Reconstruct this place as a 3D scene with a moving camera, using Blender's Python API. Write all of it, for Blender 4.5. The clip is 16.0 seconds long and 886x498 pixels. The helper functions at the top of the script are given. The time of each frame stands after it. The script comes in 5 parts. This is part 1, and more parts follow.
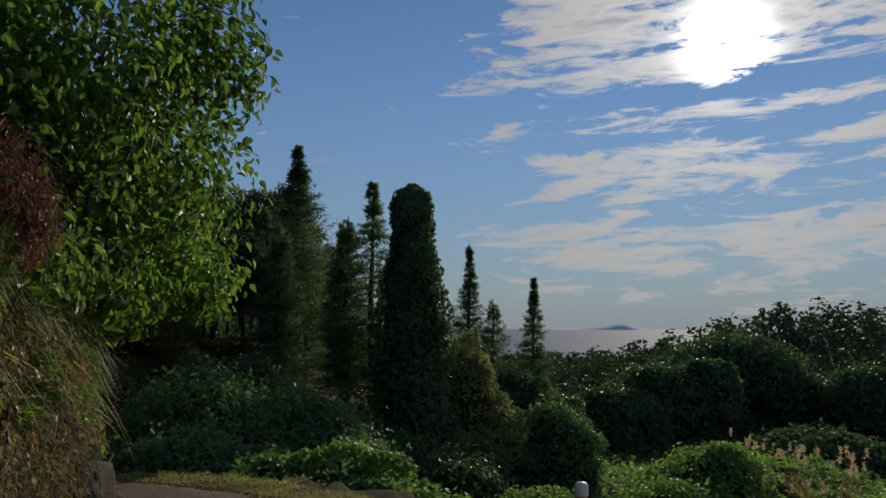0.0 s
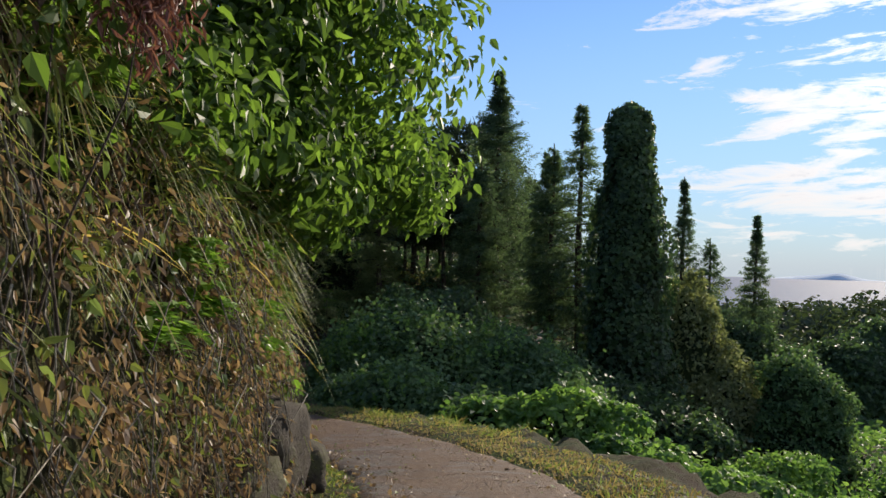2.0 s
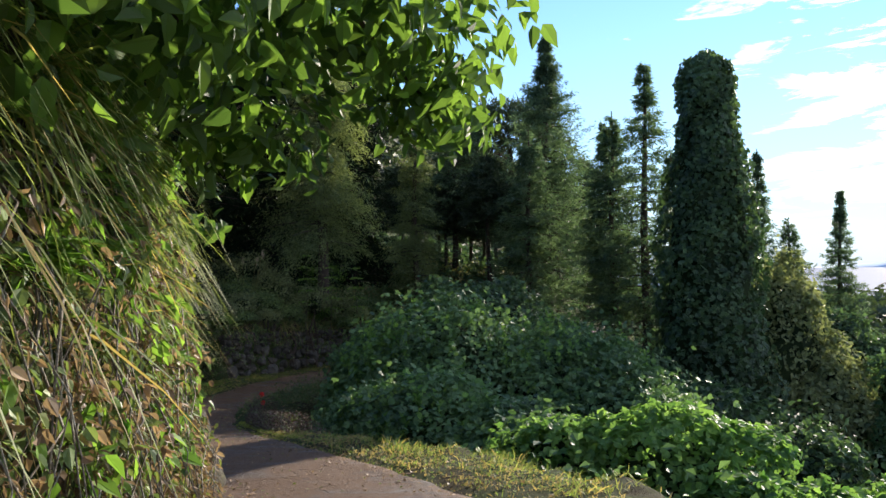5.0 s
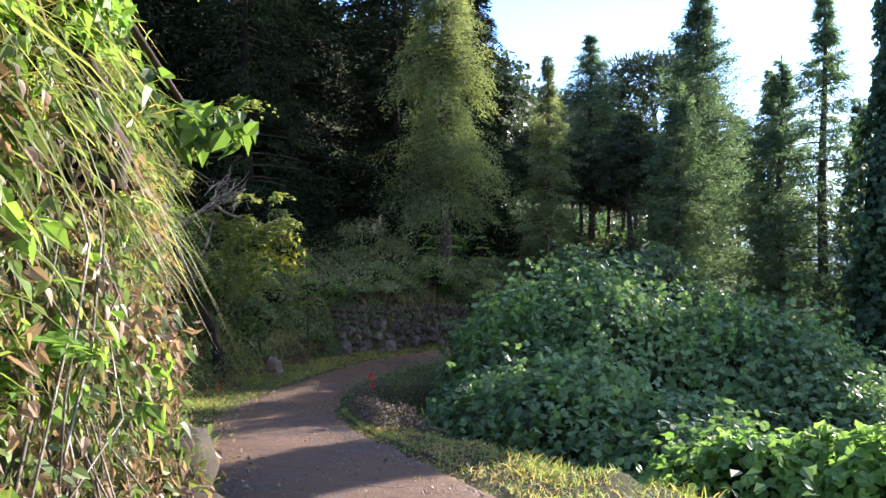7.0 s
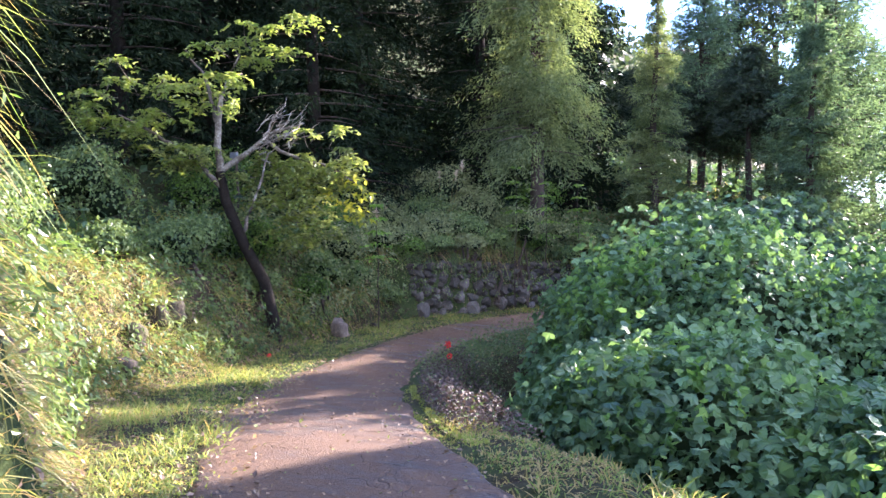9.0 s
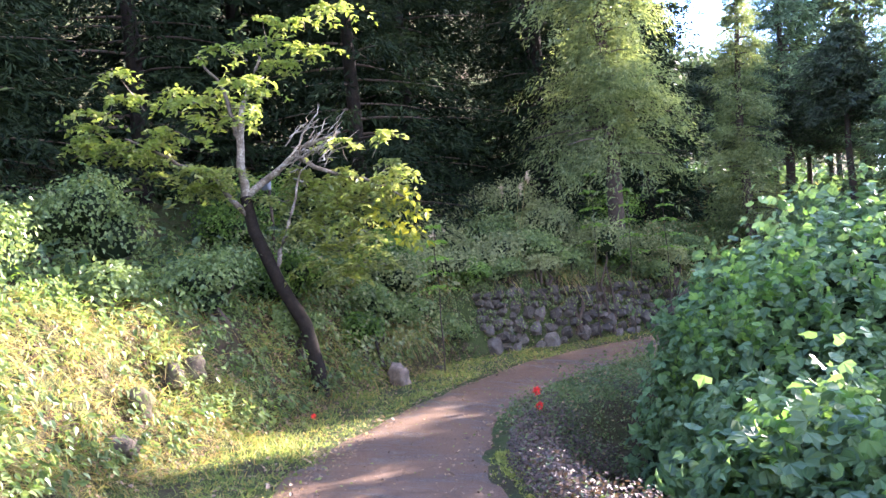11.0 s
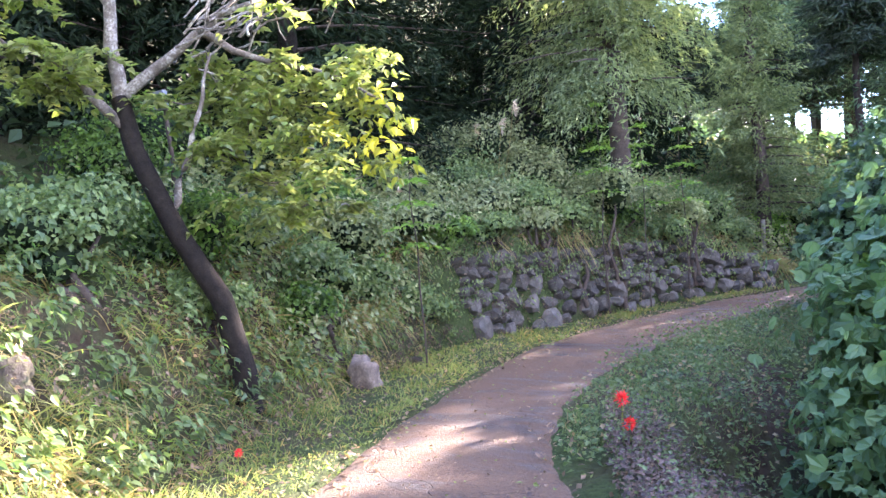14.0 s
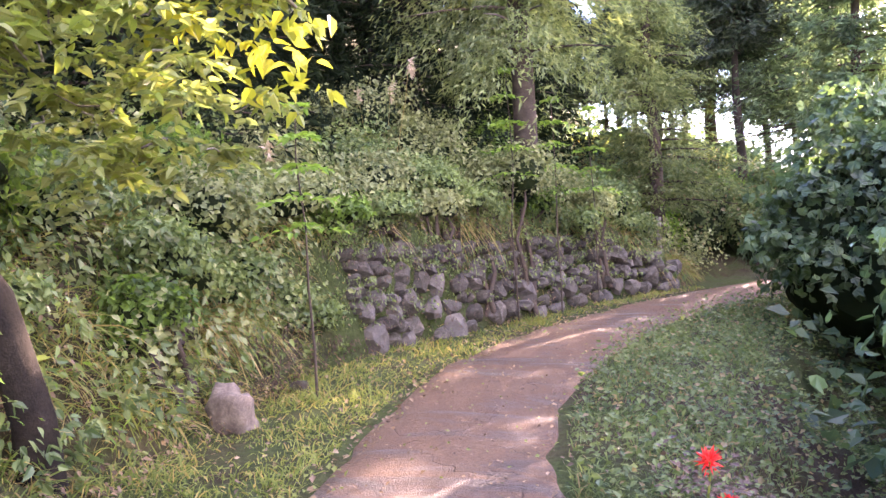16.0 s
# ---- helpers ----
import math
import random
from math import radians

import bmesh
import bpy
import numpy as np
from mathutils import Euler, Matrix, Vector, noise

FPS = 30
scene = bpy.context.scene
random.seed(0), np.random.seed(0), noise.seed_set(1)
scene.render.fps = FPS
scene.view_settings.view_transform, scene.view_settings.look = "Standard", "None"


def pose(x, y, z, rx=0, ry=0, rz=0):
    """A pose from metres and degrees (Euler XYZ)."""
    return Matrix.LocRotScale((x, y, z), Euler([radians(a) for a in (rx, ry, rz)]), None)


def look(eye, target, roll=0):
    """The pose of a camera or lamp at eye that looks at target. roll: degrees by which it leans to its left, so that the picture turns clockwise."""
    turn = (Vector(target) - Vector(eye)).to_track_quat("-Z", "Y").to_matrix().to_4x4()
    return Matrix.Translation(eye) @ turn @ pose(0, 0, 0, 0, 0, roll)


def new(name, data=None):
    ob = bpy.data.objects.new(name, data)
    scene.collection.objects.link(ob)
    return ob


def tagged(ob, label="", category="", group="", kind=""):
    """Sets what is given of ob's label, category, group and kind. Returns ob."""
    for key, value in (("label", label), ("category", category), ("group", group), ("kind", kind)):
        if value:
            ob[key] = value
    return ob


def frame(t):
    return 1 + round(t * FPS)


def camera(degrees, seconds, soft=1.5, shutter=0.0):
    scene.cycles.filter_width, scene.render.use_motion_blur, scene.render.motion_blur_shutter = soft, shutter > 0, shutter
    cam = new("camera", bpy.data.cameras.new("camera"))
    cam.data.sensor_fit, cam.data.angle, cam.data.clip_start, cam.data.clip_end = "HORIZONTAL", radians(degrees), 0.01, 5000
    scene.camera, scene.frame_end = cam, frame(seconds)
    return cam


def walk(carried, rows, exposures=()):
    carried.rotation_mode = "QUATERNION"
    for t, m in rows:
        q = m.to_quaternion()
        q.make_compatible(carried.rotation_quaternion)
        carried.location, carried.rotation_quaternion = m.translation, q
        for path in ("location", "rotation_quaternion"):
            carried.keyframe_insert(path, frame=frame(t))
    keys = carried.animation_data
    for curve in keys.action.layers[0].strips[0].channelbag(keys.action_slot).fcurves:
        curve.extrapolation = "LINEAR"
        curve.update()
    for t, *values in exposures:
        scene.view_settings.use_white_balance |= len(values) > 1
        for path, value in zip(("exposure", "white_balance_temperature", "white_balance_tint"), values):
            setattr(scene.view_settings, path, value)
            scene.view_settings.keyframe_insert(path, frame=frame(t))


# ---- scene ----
cam = camera(60.2, 16.0)
METRES, EYE, TILT, LEAN, TURN = 22.0, 1.3, 5.2, 0.0, 0.0
ROWS = [
    (0.0, 0.0, 0.0, 0.0, -0.0, 0.0, -0.0),
    (0.5, -0.0104, 0.0283, -0.0063, 7.66, -2.08, -0.34),
    (1.0, -0.0222, 0.0554, -0.0125, 12.03, -2.94, 0.21),
    (1.5, -0.0325, 0.0846, -0.0194, 14.27, -4.16, 0.04),
    (2.0, -0.0435, 0.1138, -0.0256, 14.25, -4.25, 0.06),
    (2.5, -0.0502, 0.1435, -0.0307, 13.05, -3.44, 0.94),
    (3.0, -0.0575, 0.1732, -0.0379, 12.7, -3.19, 1.49),
    (3.5, -0.0627, 0.2032, -0.0435, 15.64, -3.14, 2.16),
    (6.0, -0.1092, 0.349, -0.0728, 19.33, -4.91, 2.31),
    (6.5, -0.1204, 0.3787, -0.0786, 23.45, -5.09, 2.36),
    (7.0, -0.1347, 0.4061, -0.0845, 27.16, -5.45, 2.76),
    (7.5, -0.1475, 0.4348, -0.0908, 27.57, -5.88, 3.67),
    (8.0, -0.1642, 0.462, -0.096, 28.76, -5.63, 3.95),
    (8.5, -0.1784, 0.4864, -0.1025, 32.46, -6.54, 3.9),
    (9.0, -0.1957, 0.5126, -0.1093, 33.65, -8.07, 3.24),
    (9.5, -0.2108, 0.5345, -0.1144, 34.26, -7.4, 4.19),
    (12.0, -0.3188, 0.645, -0.1435, 38.07, -4.83, 8.63),
    (12.5, -0.342, 0.6656, -0.1505, 35.96, -6.9, 8.05),
    (13.0, -0.3672, 0.6843, -0.1562, 35.48, -7.95, 8.75),
    (13.5, -0.3911, 0.705, -0.1626, 32.93, -8.13, 9.13),
    (14.0, -0.4151, 0.7256, -0.1677, 31.43, -7.16, 7.72),
    (14.5, -0.4384, 0.7467, -0.1743, 27.76, -9.48, 7.39),
    (15.0, -0.4618, 0.7676, -0.1788, 25.8, -7.89, 6.72),
    (15.5, -0.4826, 0.7891, -0.1838, 21.4, -8.94, 7.51),
    (16.0, -0.5023, 0.8112, -0.1888, 19.24, -8.04, 5.44),
]
walk(cam, [(t, pose(0, 0, EYE, TILT, LEAN, TURN) @ pose(METRES * x, METRES * y, METRES * z, 90 + pitch, roll, yaw)) for t, x, y, z, yaw, pitch, roll in ROWS],
     exposures=[(0.0, -0.65, 6500, 10), (0.5, -0.35, 6500, 11), (1.5, 0.4, 6500, 12), (2.5, 0.6, 6500, 12), (3.5, 0.85, 6400, 12), (6.0, 1.75, 6100, 14), (7.0, 2.35, 5900, 22),
                (8.5, 3.15, 5750, 28), (9.5, 3.6, 5750, 30), (12.0, 4.02, 6050, 30), (14.0, 4.45, 5850, 31), (15.0, 4.6, 5900, 36), (15.5, 4.65, 6050, 38), (16.0, 4.85, 7200, 46)])

# ---- world and sun ----
SUN_AZ, SUN_EL = radians(20.8), radians(19.2)
SUN_DIR = Vector((math.sin(SUN_AZ) * math.cos(SUN_EL), math.cos(SUN_AZ) * math.cos(SUN_EL), math.sin(SUN_EL)))


class Nodes:
    """Short hand for building a node tree."""

    def __init__(self, tree):
        self.tree = tree
        tree.nodes.clear()

    def add(self, kind, ins=None, **props):
        n = self.tree.nodes.new(kind)
        for k, v in props.items():
            setattr(n, k, v)
        for k, v in (ins or {}).items():
            if isinstance(v, bpy.types.NodeSocket):
                self.tree.links.new(v, n.inputs[k])
            else:
                n.inputs[k].default_value = v
        return n

    def maths(self, op, a, b=0.0, c=0.0):
        return self.add("ShaderNodeMath", {0: a, 1: b, 2: c}, operation=op).outputs[0]

    def noise(self, vec, scale, detail=4.0, rough=0.55, dist=0.0):
        ins = {"Scale": scale, "Detail": detail, "Roughness": rough, "Distortion": dist}
        if vec is not None:
            ins["Vector"] = vec
        return self.add("ShaderNodeTexNoise", ins).outputs["Fac"]

    def ramp(self, fac, stops):
        n = self.add("ShaderNodeValToRGB", {"Fac": fac})
        e = n.color_ramp.elements
        while len(e) < len(stops):
            e.new(0.5)
        for el, (p, c) in zip(e, stops):
            el.position, el.color = p, (*c, 1) if len(c) == 3 else c
        return n.outputs["Color"]

    def mix(self, fac, a, b, blend="MIX"):
        n = self.add("ShaderNodeMix", {"Factor": fac}, data_type="RGBA", blend_type=blend)
        for i, v in ((6, a), (7, b)):
            if isinstance(v, bpy.types.NodeSocket):
                self.tree.links.new(v, n.inputs[i])
            else:
                n.inputs[i].default_value = (*v, 1)
        return n.outputs[2]


def build_world():
    w = bpy.data.worlds.new("sky")
    w.use_nodes = True
    scene.world = w
    k = Nodes(w.node_tree)
    sky = k.add("ShaderNodeTexSky", sky_type="NISHITA", sun_disc=False, sun_elevation=SUN_EL, sun_rotation=SUN_AZ,
                air_density=1.0, dust_density=0.0, ozone_density=3.0).outputs[0]
    way = k.add("ShaderNodeTexCoord").outputs["Generated"]
    sep = k.add("ShaderNodeSeparateXYZ", {0: way}).outputs
    up = k.maths("MAXIMUM", sep[2], 0.0)
    az = k.maths("ARCTAN2", sep[0], sep[1])
    el = k.maths("ARCSINE", up)
    # banks of cloud in flat layers over the sea, clear to the west
    flat = k.add("ShaderNodeCombineXYZ", {0: k.maths("MULTIPLY", az, 8.0), 1: k.maths("MULTIPLY", k.maths("MULTIPLY_ADD", az, -0.03, el), 42.0), 2: k.maths("MULTIPLY", sep[1], 2.0)}).outputs[0]
    big = k.noise(flat, 1.0, 12.0, 0.66, 0.5)
    layers = k.ramp(k.maths("MULTIPLY", k.maths("MULTIPLY_ADD", az, -0.04, el), 2.0), [(0.0, (0.2,) * 3), (0.06, (0.5,) * 3), (0.2, (0.56,) * 3), (0.27, (0.3,) * 3), (0.345, (0.6,) * 3), (0.4, (0.6,) * 3), (0.43, (0.2,) * 3), (0.475, (0.55,) * 3), (0.52, (0.15,) * 3), (0.58, (0.5,) * 3), (0.66, (0.72,) * 3), (0.85, (0.75,) * 3), (1.0, (0.4,) * 3)])
    east = k.add("ShaderNodeMapRange", {0: az, 1: -0.08, 2: 0.2, 3: 0.0, 4: 1.0}, interpolation_type="SMOOTHSTEP").outputs[0]
    dens = k.maths("ADD", k.maths("MULTIPLY", big, 1.15), k.maths("MULTIPLY_ADD", k.maths("MULTIPLY", layers, east), 0.42, -0.2))
    cloud = k.ramp(dens, [(0.53, (0, 0, 0)), (0.6, (0.6, 0.6, 0.6)), (0.7, (1, 1, 1))])
    lit = k.ramp(dens, [(0.58, (1.05, 1.0, 0.94)), (0.74, (0.95, 0.92, 0.9)), (0.92, (0.55, 0.57, 0.62))])
    toward = k.add("ShaderNodeVectorMath", {0: way, 1: tuple(SUN_DIR)}, operation="DOT_PRODUCT").outputs["Value"]
    halo = k.maths("POWER", k.maths("MAXIMUM", toward, 0.0), 60.0)
    core = k.maths("POWER", k.maths("MAXIMUM", toward, 0.0), 1400.0)
    shine = k.maths("ADD", k.maths("MULTIPLY_ADD", halo, 6.0, 7.2), k.maths("MULTIPLY", core, 90.0))
    cloud_col = k.mix(1.0, lit, k.add("ShaderNodeCombineXYZ", {0: shine, 1: shine, 2: shine}).outputs[0], "MULTIPLY")
    haze = k.add("ShaderNodeMapRange", {0: up, 1: 0.0, 2: 0.3, 3: 0.8, 4: 0.0}).outputs[0]
    deep = k.mix(1.0, sky, (0.98, 1.06, 1.2), "MULTIPLY")
    base = k.mix(haze, deep, (2.6, 3.5, 4.7))
    both = k.mix(k.maths("MULTIPLY", cloud, 0.92), base, cloud_col)
    bg = k.add("ShaderNodeBackground", {"Color": both, "Strength": 0.092})
    k.add("ShaderNodeOutputWorld", {"Surface": bg.outputs[0]})


build_world()
sun_lamp = new("sun", bpy.data.lights.new("sun", "SUN"))
sun_lamp.data.energy, sun_lamp.data.angle, sun_lamp.data.color = 4.1, radians(0.6), (1.0, 0.88, 0.7)
sun_lamp.matrix_world = look(SUN_DIR * 100, (0, 0, 0))

# ---- materials ----


def leaf_mat(name, dark, light, trans=0.45, rough=0.42, odd=None, odd_share=0.0, clump=0.6, spec=0.45):
    """Foliage that lets light through; each leaf differs, and patches of a metre differ too."""
    m = bpy.data.materials.new(name)
    m.use_nodes = True
    k = Nodes(m.node_tree)
    rnd = k.add("ShaderNodeNewGeometry").outputs["Random Per Island"]
    pos = k.add("ShaderNodeNewGeometry").outputs["Position"]
    patch = k.noise(pos, clump, 3.0)
    fac = k.maths("ADD", k.maths("MULTIPLY", rnd, 0.6), k.maths("MULTIPLY_ADD", patch, 1.2, -0.4))
    col = k.ramp(fac, [(0.15, dark), (0.9, light)])
    if odd:
        col = k.mix(k.maths("GREATER_THAN", rnd, 1.0 - odd_share), col, odd)
    bsdf = k.add("ShaderNodeBsdfPrincipled", {"Base Color": col, "Roughness": rough, "Specular IOR Level": spec})
    warm = k.mix(1.0, col, (1.75, 1.7, 1.1), "MULTIPLY")
    tl = k.add("ShaderNodeBsdfTranslucent", {"Color": warm})
    mixed = k.add("ShaderNodeMixShader", {"Fac": trans, 1: bsdf.outputs[0], 2: tl.outputs[0]})
    k.add("ShaderNodeOutputMaterial", {"Surface": mixed.outputs[0]})
    return m


def solid_mat(name, stops, scale, rough=0.85, bump=0.4, detail=8.0, fine=6.0, spec=0.3, bump_dist=0.02):
    """A rough natural surface: colour by two scales of noise, with relief."""
    m = bpy.data.materials.new(name)
    m.use_nodes = True
    k = Nodes(m.node_tree)
    pos = k.add("ShaderNodeTexCoord").outputs["Object"]
    a, b = k.noise(pos, scale, detail, 0.6), k.noise(pos, scale * fine, detail, 0.65)
    fac = k.maths("ADD", k.maths("MULTIPLY", a, 0.55), k.maths("MULTIPLY", b, 0.45))
    rnd = k.add("ShaderNodeObjectInfo").outputs["Random"]
    fac = k.maths("ADD", fac, k.maths("MULTIPLY_ADD", rnd, 0.1, -0.05))
    col = k.ramp(fac, stops)
    bmp = k.add("ShaderNodeBump", {"Strength": bump, "Distance": bump_dist, "Height": fac})
    bsdf = k.add("ShaderNodeBsdfPrincipled", {"Base Color": col, "Roughness": rough, "Normal": bmp.outputs[0], "Specular IOR Level": spec})
    k.add("ShaderNodeOutputMaterial", {"Surface": bsdf.outputs[0]})
    return m


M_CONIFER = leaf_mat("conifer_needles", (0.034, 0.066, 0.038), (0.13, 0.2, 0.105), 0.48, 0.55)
# Lighter conifer copy: sunlight on two cypresses is put into the colour.
M_CONIFER_LIGHT = leaf_mat("sunlit_cypress_sprays", (0.06, 0.088, 0.036), (0.2, 0.25, 0.1), 0.48, 0.55)
M_PINE = leaf_mat("pine_needles", (0.018, 0.032, 0.018), (0.06, 0.09, 0.04), 0.3, 0.6)
M_BROAD = leaf_mat("broad_leaves", (0.03, 0.065, 0.016), (0.15, 0.26, 0.045), 0.52, 0.5)
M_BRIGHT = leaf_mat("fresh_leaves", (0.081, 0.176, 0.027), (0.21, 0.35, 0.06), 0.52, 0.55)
M_YELLOW = leaf_mat("yellowing_leaves", (0.2, 0.24, 0.03), (0.45, 0.42, 0.05), 0.55, 0.4)
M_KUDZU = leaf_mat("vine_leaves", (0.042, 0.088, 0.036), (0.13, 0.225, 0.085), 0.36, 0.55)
# Lighter copy of the vine leaves with sunlight put into the colour.
M_KUDZU_LIT = leaf_mat("sunlit_vine_leaves", (0.06, 0.14, 0.035), (0.19, 0.32, 0.08), 0.46, 0.55)
M_SHRUB = leaf_mat("shrub_leaves", (0.051, 0.092, 0.034), (0.186, 0.254, 0.085), 0.4, 0.45)
M_GREY = leaf_mat("grey_green_leaves", (0.09, 0.12, 0.05), (0.27, 0.3, 0.14), 0.4, 0.55)
M_GRASS = leaf_mat("grass_blades", (0.085, 0.13, 0.03), (0.26, 0.3, 0.09), 0.54, 0.55, (0.33, 0.26, 0.1), 0.18)
M_STRAW = leaf_mat("dry_grass", (0.17, 0.135, 0.055), (0.45, 0.36, 0.17), 0.5, 0.6, (0.16, 0.23, 0.055), 0.3)
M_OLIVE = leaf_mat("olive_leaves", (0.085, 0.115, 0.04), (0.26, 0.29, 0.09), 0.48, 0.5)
# Lighter partner of the olive leaves, sunlight on the crown put into it.
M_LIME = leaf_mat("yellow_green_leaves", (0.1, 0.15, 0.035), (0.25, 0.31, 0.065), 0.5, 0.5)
M_BANKGRASS = leaf_mat("bank_grass", (0.1, 0.12, 0.035), (0.31, 0.29, 0.1), 0.5, 0.6, (0.36, 0.26, 0.11), 0.24)
M_DEAD = leaf_mat("dead_leaves", (0.07, 0.045, 0.032), (0.42, 0.3, 0.2), 0.32, 0.5, (0.16, 0.2, 0.055), 0.2, 1.6)
M_BRUSH = leaf_mat("withered_brush", (0.03, 0.02, 0.016), (0.13, 0.085, 0.06), 0.2, 0.6, (0.09, 0.13, 0.04), 0.12, 1.2)
M_PALE = solid_mat("pale_brown_stone", [(0.32, (0.06, 0.048, 0.038)), (0.52, (0.16, 0.13, 0.105)), (0.72, (0.32, 0.27, 0.23))], 7.0, 0.9, 1.0)
# Darker than the grass: shade on verge and thicket is put into the colour.
M_WEED = leaf_mat("shaded_weeds", (0.05, 0.09, 0.03), (0.15, 0.2, 0.07), 0.45, 0.5, (0.2, 0.16, 0.08), 0.1)
# Near-black needles: the depth of the shaded wood is put into the colour.
M_CEDAR = leaf_mat("shaded_cedar_needles", (0.006, 0.011, 0.007), (0.022, 0.036, 0.016), 0.1, 0.95, spec=0.05)
# Darker vine tone; on shaded mounds and undergrowth the shade is in this colour.
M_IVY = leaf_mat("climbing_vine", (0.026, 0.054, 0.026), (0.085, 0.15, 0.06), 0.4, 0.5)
M_BARK_DARK = solid_mat("near_black_bark", [(0.35, (0.006, 0.005, 0.004)), (0.58, (0.02, 0.016, 0.012)), (0.66, (0.04, 0.034, 0.026)), (0.72, (0.22, 0.21, 0.18))], 11.0, 0.9, 1.0, spec=0.15)
M_MOSS = leaf_mat("moss", (0.121, 0.162, 0.027), (0.297, 0.324, 0.068), 0.35, 0.6)
M_BARK = solid_mat("bark", [(0.3, (0.02, 0.015, 0.012)), (0.7, (0.1, 0.075, 0.055))], 9.0, 0.9, 0.8)
M_BARK_PALE = solid_mat("lichened_bark", [(0.35, (0.045, 0.035, 0.028)), (0.52, (0.13, 0.11, 0.085)), (0.66, (0.38, 0.36, 0.3))], 7.0, 0.9, 0.8)
M_SOIL = solid_mat("soil", [(0.3, (0.03, 0.022, 0.014)), (0.55, (0.075, 0.052, 0.03)), (0.75, (0.12, 0.085, 0.05))], 3.0, 0.95, 1.0, bump_dist=0.06)
M_STONE = solid_mat("field_stone", [(0.34, (0.02, 0.018, 0.015)), (0.54, (0.075, 0.068, 0.056)), (0.74, (0.22, 0.2, 0.17))], 6.0, 0.9, 1.0)
M_ROCK = solid_mat("dark_rock", [(0.3, (0.045, 0.042, 0.038)), (0.55, (0.11, 0.1, 0.085)), (0.75, (0.22, 0.2, 0.16))], 4.0, 0.8, 1.0)
M_BROWNROCK = solid_mat("brown_mossy_rock", [(0.3, (0.016, 0.013, 0.011)), (0.48, (0.05, 0.04, 0.03)), (0.6, (0.062, 0.062, 0.026)), (0.78, (0.15, 0.125, 0.095))], 5.0, 0.9, 1.0, bump_dist=0.05)
M_CONCRETE = solid_mat("weathered_concrete", [(0.3, (0.13, 0.12, 0.1)), (0.55, (0.27, 0.25, 0.21)), (0.75, (0.4, 0.38, 0.33))], 6.0, 0.9, 0.5)
# Near-black colour of the foliage cores, with the inner shade put into it.
M_CORE_SHADE = leaf_mat("thicket", (0.01, 0.018, 0.008), (0.03, 0.045, 0.016), 0.1, 0.8, spec=0.1)


def paint_mat(name, col, rough=0.5, metal=0.0):
    m = bpy.data.materials.new(name)
    m.use_nodes = True
    k = Nodes(m.node_tree)
    n = k.noise(k.add("ShaderNodeTexCoord").outputs["Object"], 18.0, 6.0)
    c = k.mix(k.maths("MULTIPLY", n, 0.5), col, tuple(v * 0.55 for v in col))
    b = k.add("ShaderNodeBsdfPrincipled", {"Base Color": c, "Roughness": rough, "Metallic": metal})
    k.add("ShaderNodeOutputMaterial", {"Surface": b.outputs[0]})
    return m


def road_mat():
    m = bpy.data.materials.new("worn_asphalt")
    m.use_nodes = True
    k = Nodes(m.node_tree)
    pos = k.add("ShaderNodeTexCoord").outputs["Object"]
    grit = k.add("ShaderNodeTexVoronoi", {"Vector": pos, "Scale": 90.0}).outputs["Distance"]
    fine, mid, big = k.noise(pos, 40.0, 6.0, 0.7), k.noise(pos, 5.0, 6.0, 0.6), k.noise(pos, 0.55, 5.0, 0.55, 0.6)
    col = k.ramp(k.maths("ADD", k.maths("MULTIPLY", fine, 0.5), k.maths("MULTIPLY", mid, 0.5)), [(0.32, (0.014, 0.012, 0.011)), (0.5, (0.042, 0.036, 0.033)), (0.7, (0.12, 0.102, 0.088))])
    drift = k.noise(k.add("ShaderNodeMapping", {"Vector": pos, "Rotation": (0, 0, 0.6), "Scale": (1.0, 3.2, 1.0)}).outputs[0], 1.1, 6.0, 0.65, 0.8)
    earth = k.ramp(k.maths("ADD", k.maths("MULTIPLY", big, 0.5), k.maths("MULTIPLY", drift, 0.5)), [(0.39, (0, 0, 0)), (0.52, (1, 1, 1))])
    loam = k.ramp(fine, [(0.3, (0.055, 0.029, 0.015)), (0.7, (0.19, 0.105, 0.05))])
    col = k.mix(k.maths("MULTIPLY_ADD", earth, 0.8, 0.12), col, loam)
    crack = k.add("ShaderNodeTexVoronoi", {"Vector": k.add("ShaderNodeVectorMath", {0: pos, 1: k.add("ShaderNodeTexNoise", {"Vector": pos, "Scale": 2.0}).outputs["Color"]}, operation="ADD").outputs[0], "Scale": 0.8}, feature="DISTANCE_TO_EDGE").outputs["Distance"]
    line = k.ramp(crack, [(0.002, (1, 1, 1)), (0.007, (0, 0, 0))])
    col = k.mix(k.maths("MULTIPLY", k.maths("MULTIPLY", line, mid), 0.8), col, (0.025, 0.02, 0.016))
    hgt = k.maths("ADD", k.maths("ADD", k.maths("MULTIPLY", grit, 0.4), fine), k.maths("MULTIPLY", line, -0.8))
    bmp = k.add("ShaderNodeBump", {"Strength": 1.0, "Distance": 0.02, "Height": hgt})
    b = k.add("ShaderNodeBsdfPrincipled", {"Base Color": col, "Roughness": k.maths("MULTIPLY_ADD", earth, 0.35, k.maths("MULTIPLY_ADD", mid, 0.3, 0.28)), "Normal": bmp.outputs[0], "Specular IOR Level": 0.45})
    k.add("ShaderNodeOutputMaterial", {"Surface": b.outputs[0]})
    return m


